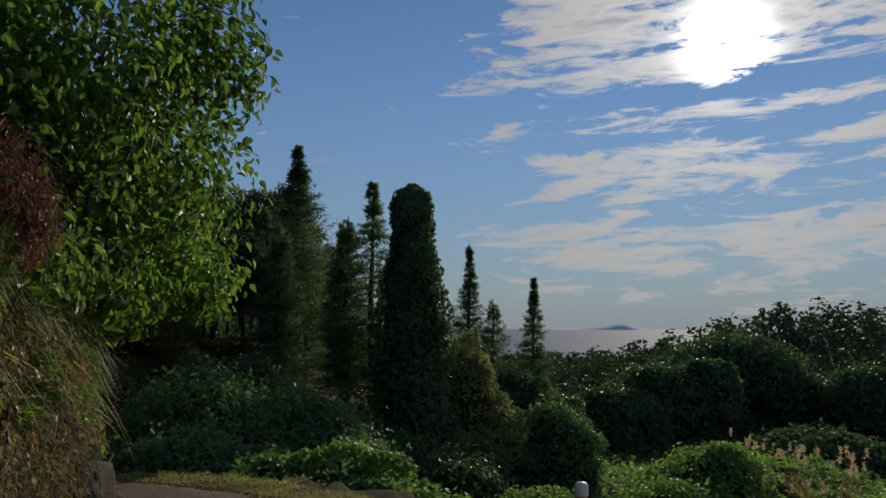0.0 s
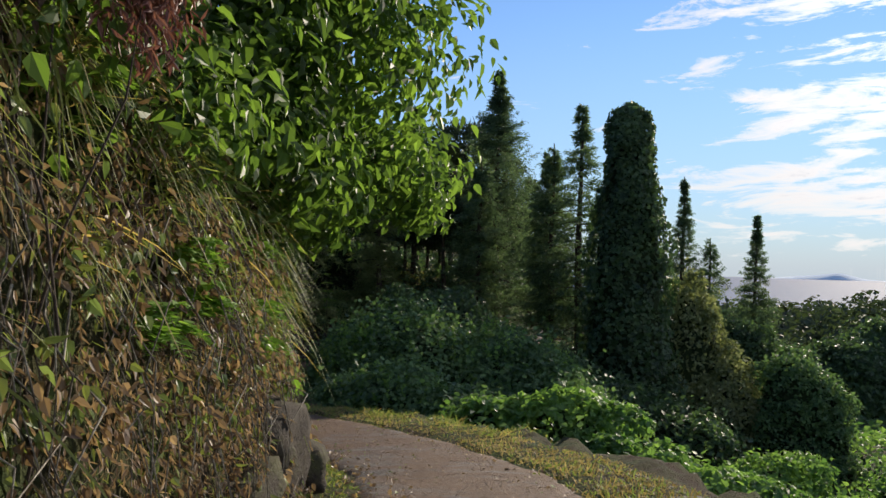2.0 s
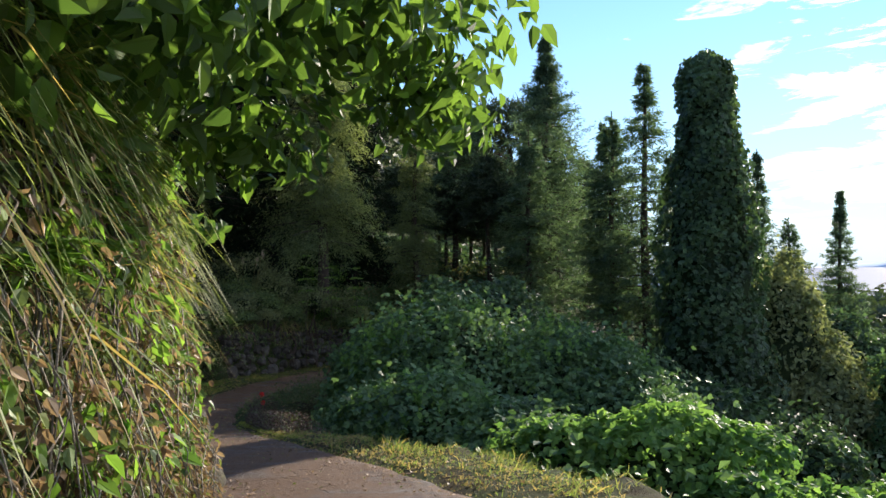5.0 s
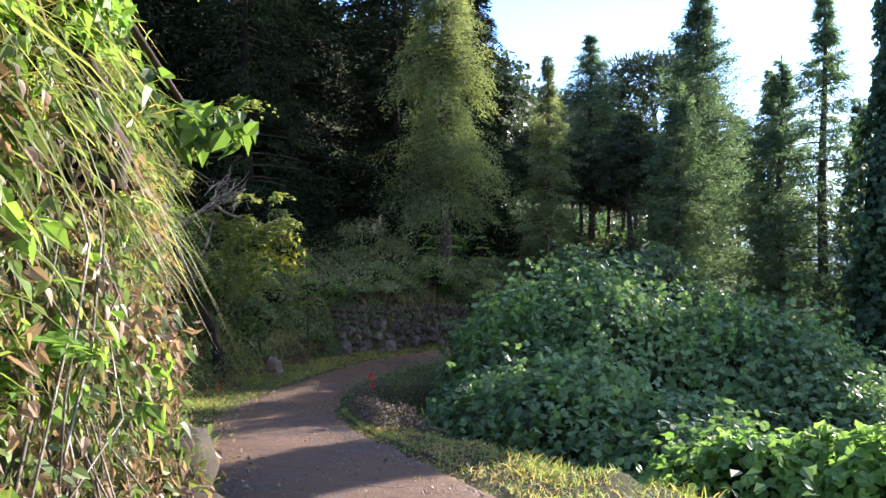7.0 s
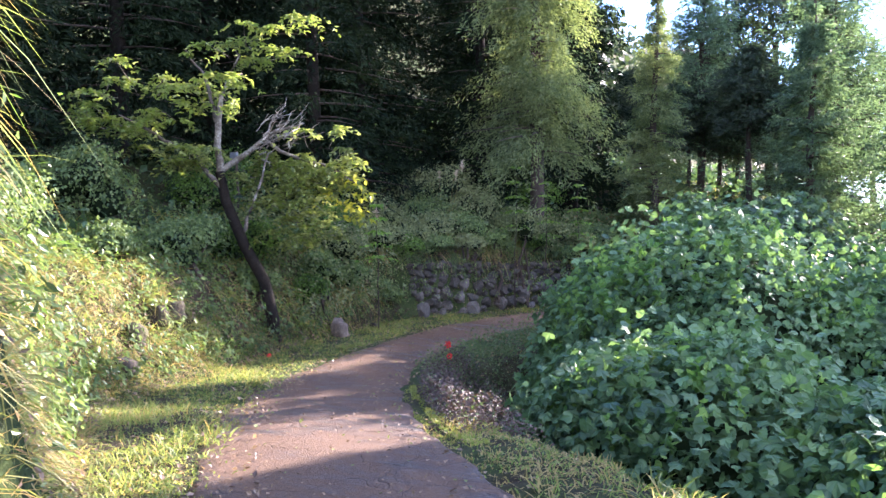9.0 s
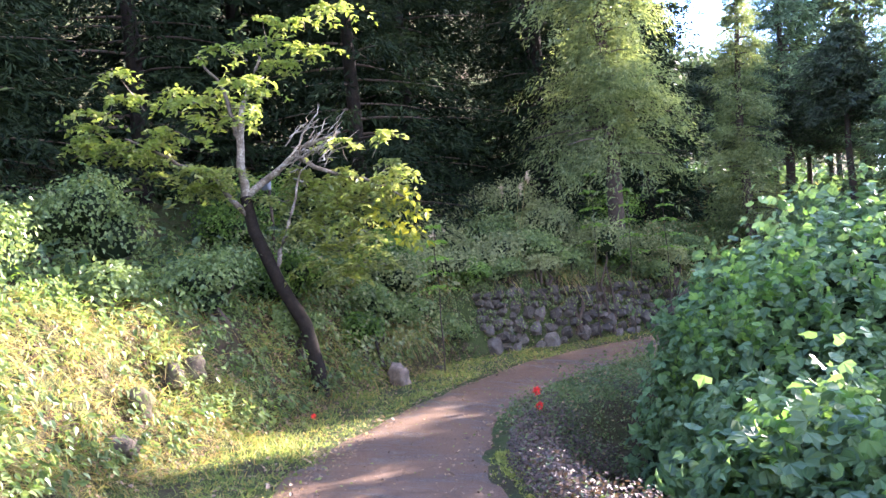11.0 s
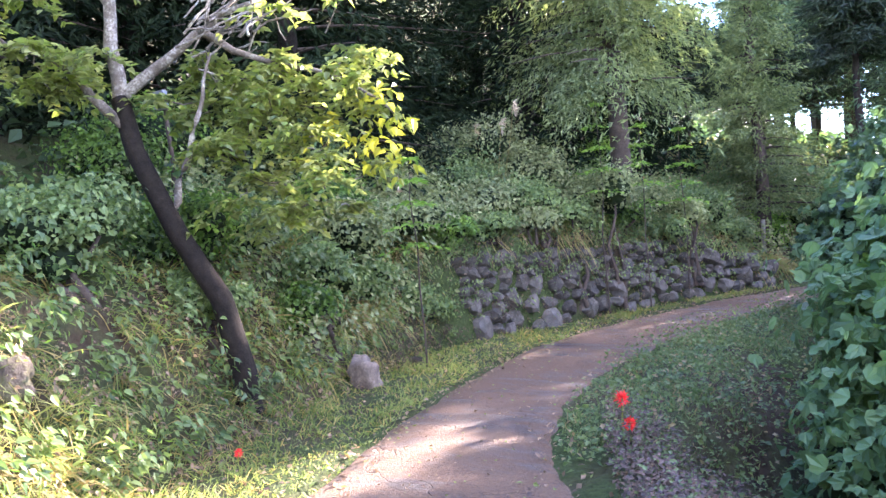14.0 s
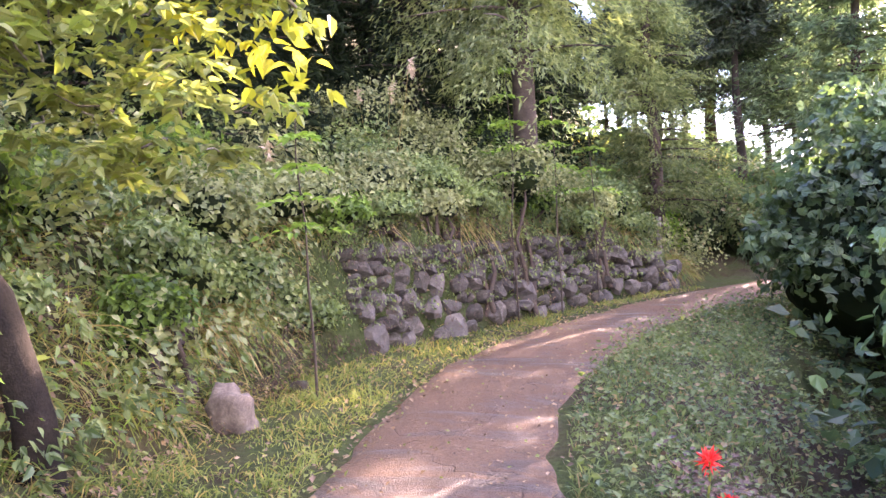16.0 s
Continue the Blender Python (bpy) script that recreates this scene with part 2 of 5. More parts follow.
def ground_mat():
    m = bpy.data.materials.new("overgrown_ground")
    m.use_nodes = True
    k = Nodes(m.node_tree)
    pos = k.add("ShaderNodeTexCoord").outputs["Object"]
    big, mid, fine = k.noise(pos, 0.25, 5.0), k.noise(pos, 2.2, 6.0), k.noise(pos, 22.0, 6.0, 0.7)
    earth = k.ramp(k.maths("ADD", k.maths("MULTIPLY", mid, 0.5), k.maths("MULTIPLY", fine, 0.5)), [(0.3, (0.025, 0.018, 0.011)), (0.7, (0.1, 0.07, 0.042))])
    green = k.ramp(fine, [(0.3, (0.018, 0.032, 0.01)), (0.7, (0.07, 0.095, 0.028))])
    col = k.mix(k.ramp(k.maths("ADD", k.maths("MULTIPLY", big, 0.5), k.maths("MULTIPLY", mid, 0.5)), [(0.4, (0, 0, 0)), (0.56, (1, 1, 1))]), earth, green)
    bmp = k.add("ShaderNodeBump", {"Strength": 1.0, "Distance": 0.06, "Height": k.maths("ADD", mid, fine)})
    b = k.add("ShaderNodeBsdfPrincipled", {"Base Color": col, "Roughness": 0.95, "Normal": bmp.outputs[0], "Specular IOR Level": 0.15})
    k.add("ShaderNodeOutputMaterial", {"Surface": b.outputs[0]})
    return m


# ---- mesh helpers ----
rng = np.random.default_rng(11)


def unit(a):
    a = np.asarray(a, float)
    return a / np.maximum(np.linalg.norm(a, axis=-1, keepdims=True), 1e-9)


def mesh_of(name, verts, faces, mat, smooth=False):
    """A mesh from arrays: faces is a list of arrays of equal-sided faces."""
    me = bpy.data.meshes.new(name)
    verts = np.asarray(verts, np.float32)
    sizes = np.concatenate([np.full(len(f), f.shape[1], np.int32) for f in faces])
    loops = np.concatenate([np.asarray(f, np.int32).ravel() for f in faces])
    me.vertices.add(len(verts)), me.loops.add(len(loops)), me.polygons.add(len(sizes))
    me.vertices.foreach_set("co", verts.ravel())
    me.loops.foreach_set("vertex_index", loops)
    me.polygons.foreach_set("loop_start", np.concatenate([[0], np.cumsum(sizes)[:-1]]).astype(np.int32))
    me.polygons.foreach_set("loop_total", sizes)
    me.polygons.foreach_set("use_smooth", np.full(len(sizes), smooth))
    me.update(calc_edges=True)
    me.materials.append(mat)
    return me


def part(name, me, parent, label="", kind=""):
    ob = new(name, me)
    ob.parent = parent
    return tagged(ob, label=label, kind=kind)


def thing(name, place, label, category, group="", kind=""):
    ob = new(name)
    ob.location = place
    ob.empty_display_size = 0.2
    return tagged(ob, label=label, category=category, group=group, kind=kind)


DIAMOND = (np.array([(0, 0, 0), (-0.34, 0.42, 0.1), (0, 1, -0.06), (0.34, 0.42, 0.1)]), [np.array([(0, 1, 2), (0, 2, 3)])])
OVATE = (np.array([(0, 0, 0), (-0.27, 0.2, 0.08), (-0.24, 0.55, 0.05), (0, 1, -0.14), (0.24, 0.55, 0.05), (0.27, 0.2, 0.08)]), [np.array([(0, 1, 2, 3), (0, 3, 4, 5)])])
LOBED = (np.array([(0, 0, 0), (-0.42, 0.12, 0.05), (-0.5, 0.5, 0.02), (-0.2, 0.62, 0.06), (0, 1, -0.1), (0.2, 0.62, 0.06), (0.5, 0.5, 0.02), (0.42, 0.12, 0.05)]),
         [np.array([(0, 1, 2, 3), (0, 5, 6, 7)]), np.array([(0, 3, 4), (0, 4, 5)])])
SPRAY = (np.array([(0, 0, 0), (-0.12, 0.45, 0.03), (0, 1, -0.08), (0.12, 0.45, 0.03)]), [np.array([(0, 1, 2), (0, 2, 3)])])


def leaves(name, P, N, size, mat, shape=OVATE, along=None, spread=0.6, droop=0.3):
    """One mesh of many leaves at P, facing N; along: the way their tips point."""
    P, n = np.asarray(P, float), len(P)
    N = unit(unit(N) + rng.normal(0, spread, (n, 3)))
    if along is None:
        along = rng.normal(0, 1, (n, 3))
        along[:, 2] -= droop
    else:
        along = unit(along) + rng.normal(0, 0.3, (n, 3))
    A = unit(along - N * np.sum(along * N, axis=1, keepdims=True))
    B = np.cross(A, N)
    size = np.broadcast_to(np.asarray(size, float), (n,)) * rng.uniform(0.65, 1.3, n)
    T, F = shape
    V = P[:, None] + size[:, None, None] * (T[None, :, 0:1] * B[:, None] + T[None, :, 1:2] * A[:, None] + T[None, :, 2:3] * N[:, None])
    off = (np.arange(n) * len(T))[:, None, None]
    return mesh_of(name, V.reshape(-1, 3), [(f[None] + off).reshape(-1, f.shape[1]) for f in F], mat)


def blades(name, P, ways, length, width, droop, mat):
    """Arching blades of grass that bend over by their weight."""
    P, n = np.asarray(P, float), len(P)
    L = np.broadcast_to(np.asarray(length, float), (n,)) * rng.uniform(0.5, 1.25, n)
    dr = droop * rng.uniform(0.5, 1.4, n)
    D = unit(ways)
    S = unit(np.cross(D, rng.normal(0, 0.5, (n, 3)) + np.array([0, 0, 1.0]))) * (width * rng.uniform(0.6, 1.3, n))[:, None]
    V = []
    for s, w in ((0, 0.8), (0.35, 1.0), (0.7, 0.7)):
        c = P + D * (L * s)[:, None]
        c[:, 2] -= L * dr * s * s
        V += [c - S * w / 2, c + S * w / 2]
    c = P + D * L[:, None]
    c[:, 2] -= L * dr
    V = np.stack(V + [c], 1).reshape(-1, 3)
    off = (np.arange(n) * 7)[:, None, None]
    return mesh_of(name, V, [(np.array([(0, 1, 3, 2), (2, 3, 5, 4)])[None] + off).reshape(-1, 4), (np.array([(4, 5, 6)])[None] + off).reshape(-1, 3)], mat)


def tube(points, radii, sides=8, wob=0.0):
    """Vertices and faces of a tapering limb along points."""
    pts = np.asarray(points, float)
    d = unit(np.gradient(pts, axis=0))
    ref = np.where(np.abs(d[:, 2:3]) > 0.9, np.array([[1.0, 0, 0]]), np.array([[0, 0, 1.0]]))
    a = unit(np.cross(d, ref))
    b = np.cross(d, a)
    ang = np.linspace(0, 2 * math.pi, sides, endpoint=False)
    r = np.asarray(radii, float)[:, None] * (1 + wob * rng.normal(0, 1, (len(pts), sides)))
    V = pts[:, None] + r[..., None] * (np.cos(ang)[None, :, None] * a[:, None] + np.sin(ang)[None, :, None] * b[:, None])
    i, j = np.meshgrid(np.arange(len(pts) - 1), np.arange(sides), indexing="ij")
    k = (j + 1) % sides
    F = np.stack([i * sides + j, i * sides + k, (i + 1) * sides + k, (i + 1) * sides + j], -1).reshape(-1, 4)
    return V.reshape(-1, 3), F


def tubes_mesh(name, limbs, mat, sides=6, wob=0.05):
    Vs, Fs, off = [], [], 0
    for pts, radii in limbs:
        v, f = tube(pts, radii, sides, wob)
        Vs.append(v), Fs.append(f + off)
        off += len(v)
    return mesh_of(name, np.concatenate(Vs), [np.concatenate(Fs)], mat, True)


def bend(a, b, n=7, sag=0.0, jit=0.0):
    """A limb's line from a to b with a sag and small kinks."""
    t = np.linspace(0, 1, n)[:, None]
    p = np.asarray(a, float) * (1 - t) + np.asarray(b, float) * t
    p[:, 2] += (sag * 4 * t * (1 - t))[:, 0]
    p[1:-1] += rng.normal(0, jit, (n - 2, 3))
    return p


def boulder(name, size, mat, seed, cuts=2, square=0.45):
    """A rough stone: a squarish ball pushed about by noise."""
    bm = bmesh.new()
    bmesh.ops.create_icosphere(bm, subdivisions=cuts, radius=1)
    for v in bm.verts:
        c = v.co
        s = 1 / max(abs(c.x), abs(c.y), abs(c.z)) ** square
        w = noise.noise(c * 1.3 + Vector((seed * 3.1, seed, 0))) * 0.38 + noise.noise(c * 3.1 + Vector((0, seed, 7))) * 0.16
        v.co = Vector((c.x * size[0], c.y * size[1], c.z * size[2])) * (s * 0.8 * (1 + w))
    for f in bm.faces:
        f.smooth = cuts > 2
    me = bpy.data.meshes.new(name)
    bm.to_mesh(me)
    bm.free()
    me.materials.append(mat)
    return me


# ---- the lie of the land ----
LINE = [(0.6, -14), (0.2, -6), (-0.3, 0), (-1.0, 4), (-1.75, 7.5), (-2.6, 9.8), (-4.2, 12.3), (-6.4, 14.2), (-9.15, 16.5), (-11.3, 19.0), (-12.5, 21.4),
        (-12.95, 23.4), (-13.12, 24.9), (-13.1, 26.6), (-12.8, 28.3), (-12.0, 30.75), (-11.25, 32), (-9.8, 34), (-8.0, 36.5), (-6, 40), (-5.5, 48)]
FALL_Y = [-14, 0, 9, 13, 15.3, 18.5, 20.2, 24, 28, 32, 48]
FALL_Z = [1.5, 0.0, -1.0, -1.65, -1.98, -2.58, -2.78, -2.9, -3.0, -3.05, -3.0]


def half_width(y):
    return np.interp(y, [11, 14, 18, 20.5, 22, 23.4, 25, 26.6, 28.3, 31], [1.05, 1.1, 1.15, 0.98, 0.82, 0.78, 0.86, 0.94, 0.88, 0.8])


def smooth_line(pts, n):
    pts = np.array(pts, float)
    s = np.concatenate([[0], np.cumsum(np.linalg.norm(np.diff(pts, axis=0), axis=1))])
    q = np.linspace(0, s[-1], n)
    out = np.stack([np.interp(q, s, pts[:, i]) for i in range(2)], -1)
    for _ in range(14):
        out[1:-1] = (out[:-2] + 2 * out[1:-1] + out[2:]) / 4
    return out


ROAD = smooth_line(LINE, 260)
ROAD_Z = np.interp(ROAD[:, 1], FALL_Y, FALL_Z)
for _ in range(10):
    ROAD_Z[1:-1] = (ROAD_Z[:-2] + 2 * ROAD_Z[1:-1] + ROAD_Z[2:]) / 4
ROAD_D = unit(np.gradient(ROAD, axis=0))
ROAD_N = np.stack([-ROAD_D[:, 1], ROAD_D[:, 0]], -1)      # to the left


def beside(x, y):
    """Road index and distance to the left of its middle, for points in plan."""
    p = np.stack([np.ravel(x), np.ravel(y)], -1)
    idx = np.empty(len(p), int)
    for a in range(0, len(p), 20000):
        q = p[a:a + 20000]
        idx[a:a + 20000] = np.argmin(((q[:, None] - ROAD[None]) ** 2).sum(-1), axis=1)
    d = ((p - ROAD[idx]) * ROAD_N[idx]).sum(-1)
    far = np.linalg.norm(p - ROAD[idx], axis=1)
    return idx, np.where(d >= 0, far, -far)


def ease(t):
    t = np.clip(t, 0, 1)
    return t * t * (3 - 2 * t)


def lumps(x, y, scale, seed):
    """Cheap smooth noise for the land."""
    a = np.random.default_rng(seed).uniform(0, 6.28, 12)
    s = 0
    for i in range(6):
        th = a[i]
        s = s + np.sin((x * math.cos(th) + y * math.sin(th)) * (1.3 ** i) / scale * 2 + a[i + 6]) / (1.25 ** i)
    return s / 3.2


def foot_of(ry):
    """How far the foot of the cut bank lies from the middle of the lane."""
    return np.interp(ry, [0, 4, 11, 12.4, 14, 15.6, 18, 20.5, 23, 25, 26.5, 27.8, 29.5, 32, 34, 50], [1.5, 1.5, 1.5, 1.4, 1.35, 1.8, 2.5, 1.95, 1.85, 2.1, 2.0, 1.7, 1.25, 1.22, 1.5, 1.7])


def land(x, y):
    """The ground's height."""
    x, y = np.asarray(x, float), np.asarray(y, float)
    shape = x.shape
    x, y = x.ravel(), y.ravel()
    i, d = beside(x, y)
    zr, ry = ROAD_Z[i], ROAD[i, 1]
    foot = foot_of(ry)
    high = np.interp(ry, [0, 10, 12, 14.2, 16.5, 21, 25, 26, 30, 31.5, 32.6, 34, 50], [2.6, 2.6, 2.9, 2.9, 1.8, 1.5, 1.7, 1.5, 1.5, 1.25, 0.7, 0.4, 0.5])
    wide = np.interp(ry, [0, 11, 14.2, 16.5, 22, 25.5, 26, 32, 35], [0.5, 0.55, 0.55, 1.4, 1.5, 0.9, 0.3, 0.3, 2.0])
    slope = np.interp(ry, [0, 20, 30, 36, 44], [0.5, 0.45, 0.35, 0.22, 0.2])
    u = d - foot
    rough = lumps(x, y, 0.9, 3) * 0.2 + lumps(x, y, 0.3, 4) * 0.14
    left = zr + high * ease(u / wide) + slope * np.maximum(u - wide, 0) + rough * ease(u / 0.3)
    verge = np.interp(ry, [0, 14, 15.5, 17, 20.5, 22, 24, 30], [1.75, 1.8, 1.5, 1.28, 1.2, 1.35, 1.9, 2.2])
    u = -d - verge
    deep = np.interp(ry, [0, 14, 18, 22, 26, 40], [3.8, 3.8, 2.2, 1.3, 1.6, 3.0])
    fall = np.interp(ry, [0, 14, 16, 20, 22, 24], [1.3, 1.3, 0.85, 0.85, 1.1, 1.3])
    right = zr - deep * ease(u / (deep * fall)) - 0.17 * np.maximum(u - deep, 0) + rough * ease(u / 0.6)
    z = np.where(d >= 0, left, right)
    z = np.where(np.abs(d) < half_width(ry), zr - 0.04, z)
    z = z + 4.2 * np.exp(-(((x - 15) / 8) ** 2 + ((y - 31) / 9) ** 2)) * ease((x - 2) / 5)
    z = z + 2.1 * ease((y - 37.5) / 6.5) * ease((-6.5 - x) / 4) * ease((d - 2.5) / 3)
    r = np.hypot(x + 4, y - 20)
    hills = -11 + 3.0 * lumps(x, y, 38, 7) + 9 * np.exp(-(((x - 26) / 9) ** 2 + ((y - 73) / 9) ** 2)) + 12 * np.exp(-(((x - 72) / 30) ** 2 + ((y - 140) / 28) ** 2)) + 34 * ease((-x - 14) / 34)
    z = z + (hills - z) * ease((r - 32) / 40)
    return (z + (-85 - z) * ease((np.hypot(x, y) - 190) / 150)).reshape(shape)


def land_normal(x, y, e=0.12):
    return unit(np.stack([land(x - e, y) - land(x + e, y), land(x, y - e) - land(x, y + e), np.full(np.shape(x), 2 * e)], -1))


def axis(lo, hi, step, end_lo, end_hi):
    core = list(np.arange(lo, hi, step))
    s, v = step, core[-1]
    while v < end_hi:
        s *= 1.13
        v += s
        core.append(v)
    s, v = step, lo
    head = []
    while v > end_lo:
        s *= 1.13
        v -= s
        head.append(v)
    return np.array(head[::-1] + core)


def build_ground():
    xs, ys = axis(-18.5, 3, 0.17, -4700, 4700), axis(-3, 34, 0.19, -4700, 4700)
    X, Y = np.meshgrid(xs, ys, indexing="ij")
    Z = land(X, Y)
    i, j = np.meshgrid(np.arange(len(xs) - 1), np.arange(len(ys) - 1), indexing="ij")
    n = len(ys)
    F = np.stack([i * n + j, (i + 1) * n + j, (i + 1) * n + j + 1, i * n + j + 1], -1).reshape(-1, 4)
    tagged(new("ground", mesh_of("ground", np.stack([X, Y, Z], -1).reshape(-1, 3), [F], ground_mat(), True)), "overgrown brown and green hillside soil", "ground", kind="structure")


build_ground()


def build_road():
    cols = np.linspace(-1, 1, 15)
    V = []
    for k in range(len(ROAD)):
        edge = half_width(ROAD[k, 1]) + 0.1 * lumps(np.array(ROAD[k, 0]), np.array(ROAD[k, 1]), 0.5, 9)
        for c in cols:
            p = ROAD[k] + ROAD_N[k] * c * edge
            z = ROAD_Z[k] + 0.012 - 0.035 * c * c + 0.012 * float(lumps(np.array(p[0]), np.array(p[1]), 0.6, 12)) - (0.09 if abs(c) == 1 else 0)
            V.append((p[0], p[1], z))
    n = len(cols)
    i, j = np.meshgrid(np.arange(len(ROAD) - 1), np.arange(n - 1), indexing="ij")
    F = np.stack([i * n + j, i * n + j + 1, (i + 1) * n + j + 1, (i + 1) * n + j], -1).reshape(-1, 4)
    tagged(new("road", mesh_of("road", V, [F], road_mat(), True)), "narrow worn grey asphalt lane with earth stains", "road", kind="structure")


build_road()


def build_sea():
    me = bpy.data.materials.new("sea_water")
    me.use_nodes = True
    k = Nodes(me.node_tree)
    pos = k.add("ShaderNodeTexCoord").outputs["Object"]
    w = k.noise(pos, 0.08, 6.0, 0.6)
    bmp = k.add("ShaderNodeBump", {"Strength": 0.35, "Distance": 4.0, "Height": w})
    b = k.add("ShaderNodeBsdfPrincipled", {"Base Color": (0.03, 0.085, 0.2, 1), "Roughness": 0.8, "Specular IOR Level": 0.1, "Normal": bmp.outputs[0]})
    k.add("ShaderNodeOutputMaterial", {"Surface": b.outputs[0]})
    ang = np.linspace(-1.3, 1.5, 40)
    V = [(r * math.sin(a), r * math.cos(a), -62.0) for a in ang for r in (230, 700, 1800, 4600)]
    i, j = np.meshgrid(np.arange(39), np.arange(3), indexing="ij")
    F = np.stack([i * 4 + j, i * 4 + j + 1, (i + 1) * 4 + j + 1, (i + 1) * 4 + j], -1).reshape(-1, 4)
    tagged(new("water", mesh_of("water", V, [F], me, True)), "hazy pale sea beyond the hills", "sea", kind="structure")
    # a low island, the haze put into its pale blue colour
    im = solid_mat("hazy_island", [(0.3, (0.5, 0.6, 0.7)), (0.7, (0.56, 0.66, 0.75))], 0.01, 1.0, 0.0)
    a = np.linspace(radians(8), radians(16.5), 40)
    prof = 22 * np.exp(-((a - radians(13.3)) / 0.018) ** 2) + 18 * np.exp(-((a - radians(11.8)) / 0.035) ** 2)
    V, n = [], len(a)
    for r, f in ((4380, 0), (4450, 1), (4520, 0)):
        V += [(r * math.sin(t), r * math.cos(t), -63 + f * (h + 4)) for t, h in zip(a, prof)]
    F = np.array([(r * n + q, r * n + q + 1, (r + 1) * n + q + 1, (r + 1) * n + q) for r in range(2) for q in range(n - 1)])
    tagged(new("backdrop", mesh_of("backdrop", V, [F], im, True)), "distant blue hazy island on the horizon", "island", kind="structure")


build_sea()


# ---- plants ----
def ground_at(x, y):
    return float(land(np.array([x]), np.array([y]))[0])


def conifer(name, x, y, top, radius, label, seed=0, mat=None, bare=0.12, power=0.9, droop=0.25, n=900, spray=0.24, per=16, lean=(0, 0), group="", bottom=None, gap=1.0):
    """A tree with a straight tapered trunk and whorls of drooping boughs, thinner to the tip."""
    global rng
    rng = np.random.default_rng(500 + seed)
    z0 = ground_at(x, y) - 0.1 if bottom is None else bottom
    H = top - z0
    t = thing(name, (x, y, z0), label, "conifer tree", group)
    tr = np.linspace(0, 1, 9)
    pts = np.stack([lean[0] * tr + 0.05 * np.sin(tr * 9), lean[1] * tr, tr * H], -1)
    # Cedar trunks take the darker bark, with the wood's shade in the colour.
    part("trunk", tubes_mesh("trunk", [(pts, 0.02 + 0.016 * H * (1 - tr) ** 0.8)], M_BARK_DARK if mat == M_CEDAR else M_BARK, 8), t, "dark brown straight trunk")
    m = max(220, n // 3)
    k = int(n * per * 1.5) // m
    hs = np.sort(bare + (1 - bare) * rng.beta(1.0, 1.25, m))
    az = (np.arange(m) * 2.4 + rng.normal(0, 0.5, m)) % 6.283
    left = 1 - (hs - bare) / (1 - bare)
    L = radius * left ** power * (0.4 + 0.6 * np.minimum(1, left / 0.3)) * rng.uniform(0.5, 1.2, m) * (1 + 0.1 * np.sin(hs * 23 + az * 2 + seed) * gap) + 0.1
    out = np.stack([np.cos(az), np.sin(az), np.zeros(m)], -1)
    side = np.stack([-np.sin(az), np.cos(az), np.zeros(m)], -1)
    base = np.stack([np.interp(hs, tr, pts[:, 0]), np.interp(hs, tr, pts[:, 1]), hs * H], -1)
    w = rng.uniform(0.1, 1.0, (m, k)) ** 0.75
    lat = rng.normal(0, 1, (m, k)) * 0.2 * (1.2 - w) * L[:, None]
    P = base[:, None] + out[:, None] * (L[:, None] * w)[..., None] + side[:, None] * lat[..., None]
    P[..., 2] += L[:, None] * (rng.normal(0.3, 0.16, (m, 1)) * w - droop * 1.3 * w * w + 0.12 * w ** 4) - 0.35 * np.abs(lat) * (0.4 + droop) - rng.uniform(0, 0.3, (m, k)) * droop
    P = P + rng.normal(0, 0.05, P.shape)
    al = (out[:, None] * 0.8 + side[:, None] * np.sign(lat)[..., None] * 0.5).reshape(-1, 3)
    al[:, 2] -= droop * 1.4 - 0.2
    al = al + rng.normal(0, 0.3, al.shape)
    Nn = np.tile([0, 0, 1.0], (m * k, 1)) + np.repeat(out, k, 0) * 0.5
    part("crown", leaves("crown", P.reshape(-1, 3), Nn, spray * 0.8, mat or M_CONIFER, SPRAY, al, 0.7), t)
    boughs = [(bend(base[q], base[q] + out[q] * L[q] * 0.8 + (0, 0, -0.1 * L[q]), 4, 0.06), [0.035, 0.025, 0.015, 0.006]) for q in range(0, m, 4)]
    part("bough_wood", tubes_mesh("bough_wood", boughs, M_BARK, 4), t, kind="stuff")
    return t


def blob_points(blobs, n, hollow=0.75, low=-0.35, rough=0.12):
    """Points and outward ways over a cluster of rounded masses, none inside another."""
    vol = np.array([b[3] * b[4] + b[4] * b[5] + b[3] * b[5] for b in blobs])
    pick = rng.choice(len(blobs), n, p=vol / vol.sum())
    C, R = np.array([b[:3] for b in blobs])[pick], np.array([b[3:6] for b in blobs])[pick]
    d = unit(rng.normal(0, 1, (n, 3)))
    d[:, 2] = np.where(d[:, 2] < low, -d[:, 2], d[:, 2])
    k = 1 - (1 - hollow) * rng.uniform(0, 1, n) ** 2 + rng.normal(0, rough, n)
    P = C + d * R * k[:, None]
    keep = np.ones(n, bool)
    for b in blobs:
        keep &= (((P - np.array(b[:3])) / np.array(b[3:6])) ** 2).sum(-1) > (hollow * 0.85) ** 2
    return P[keep], unit(d / R)[keep]


def core_mesh(name, blobs, mat, shrink=0.78):
    """A solid dark mass that stands for twigs and shade behind the leaves."""
    bm = bmesh.new()
    for q, b in enumerate(blobs):
        r = bmesh.ops.create_icosphere(bm, subdivisions=3, radius=1)
        for v in r["verts"]:
            w = shrink * (1 + 0.18 * noise.noise(v.co * 2.2 + Vector((q, q * 2, 0))))
            v.co = Vector((b[0] + v.co.x * b[3] * w, b[1] + v.co.y * b[4] * w, b[2] + v.co.z * b[5] * w))
    me = bpy.data.meshes.new(name)
    bm.to_mesh(me)
    bm.free()
    me.materials.append(mat)
    return me


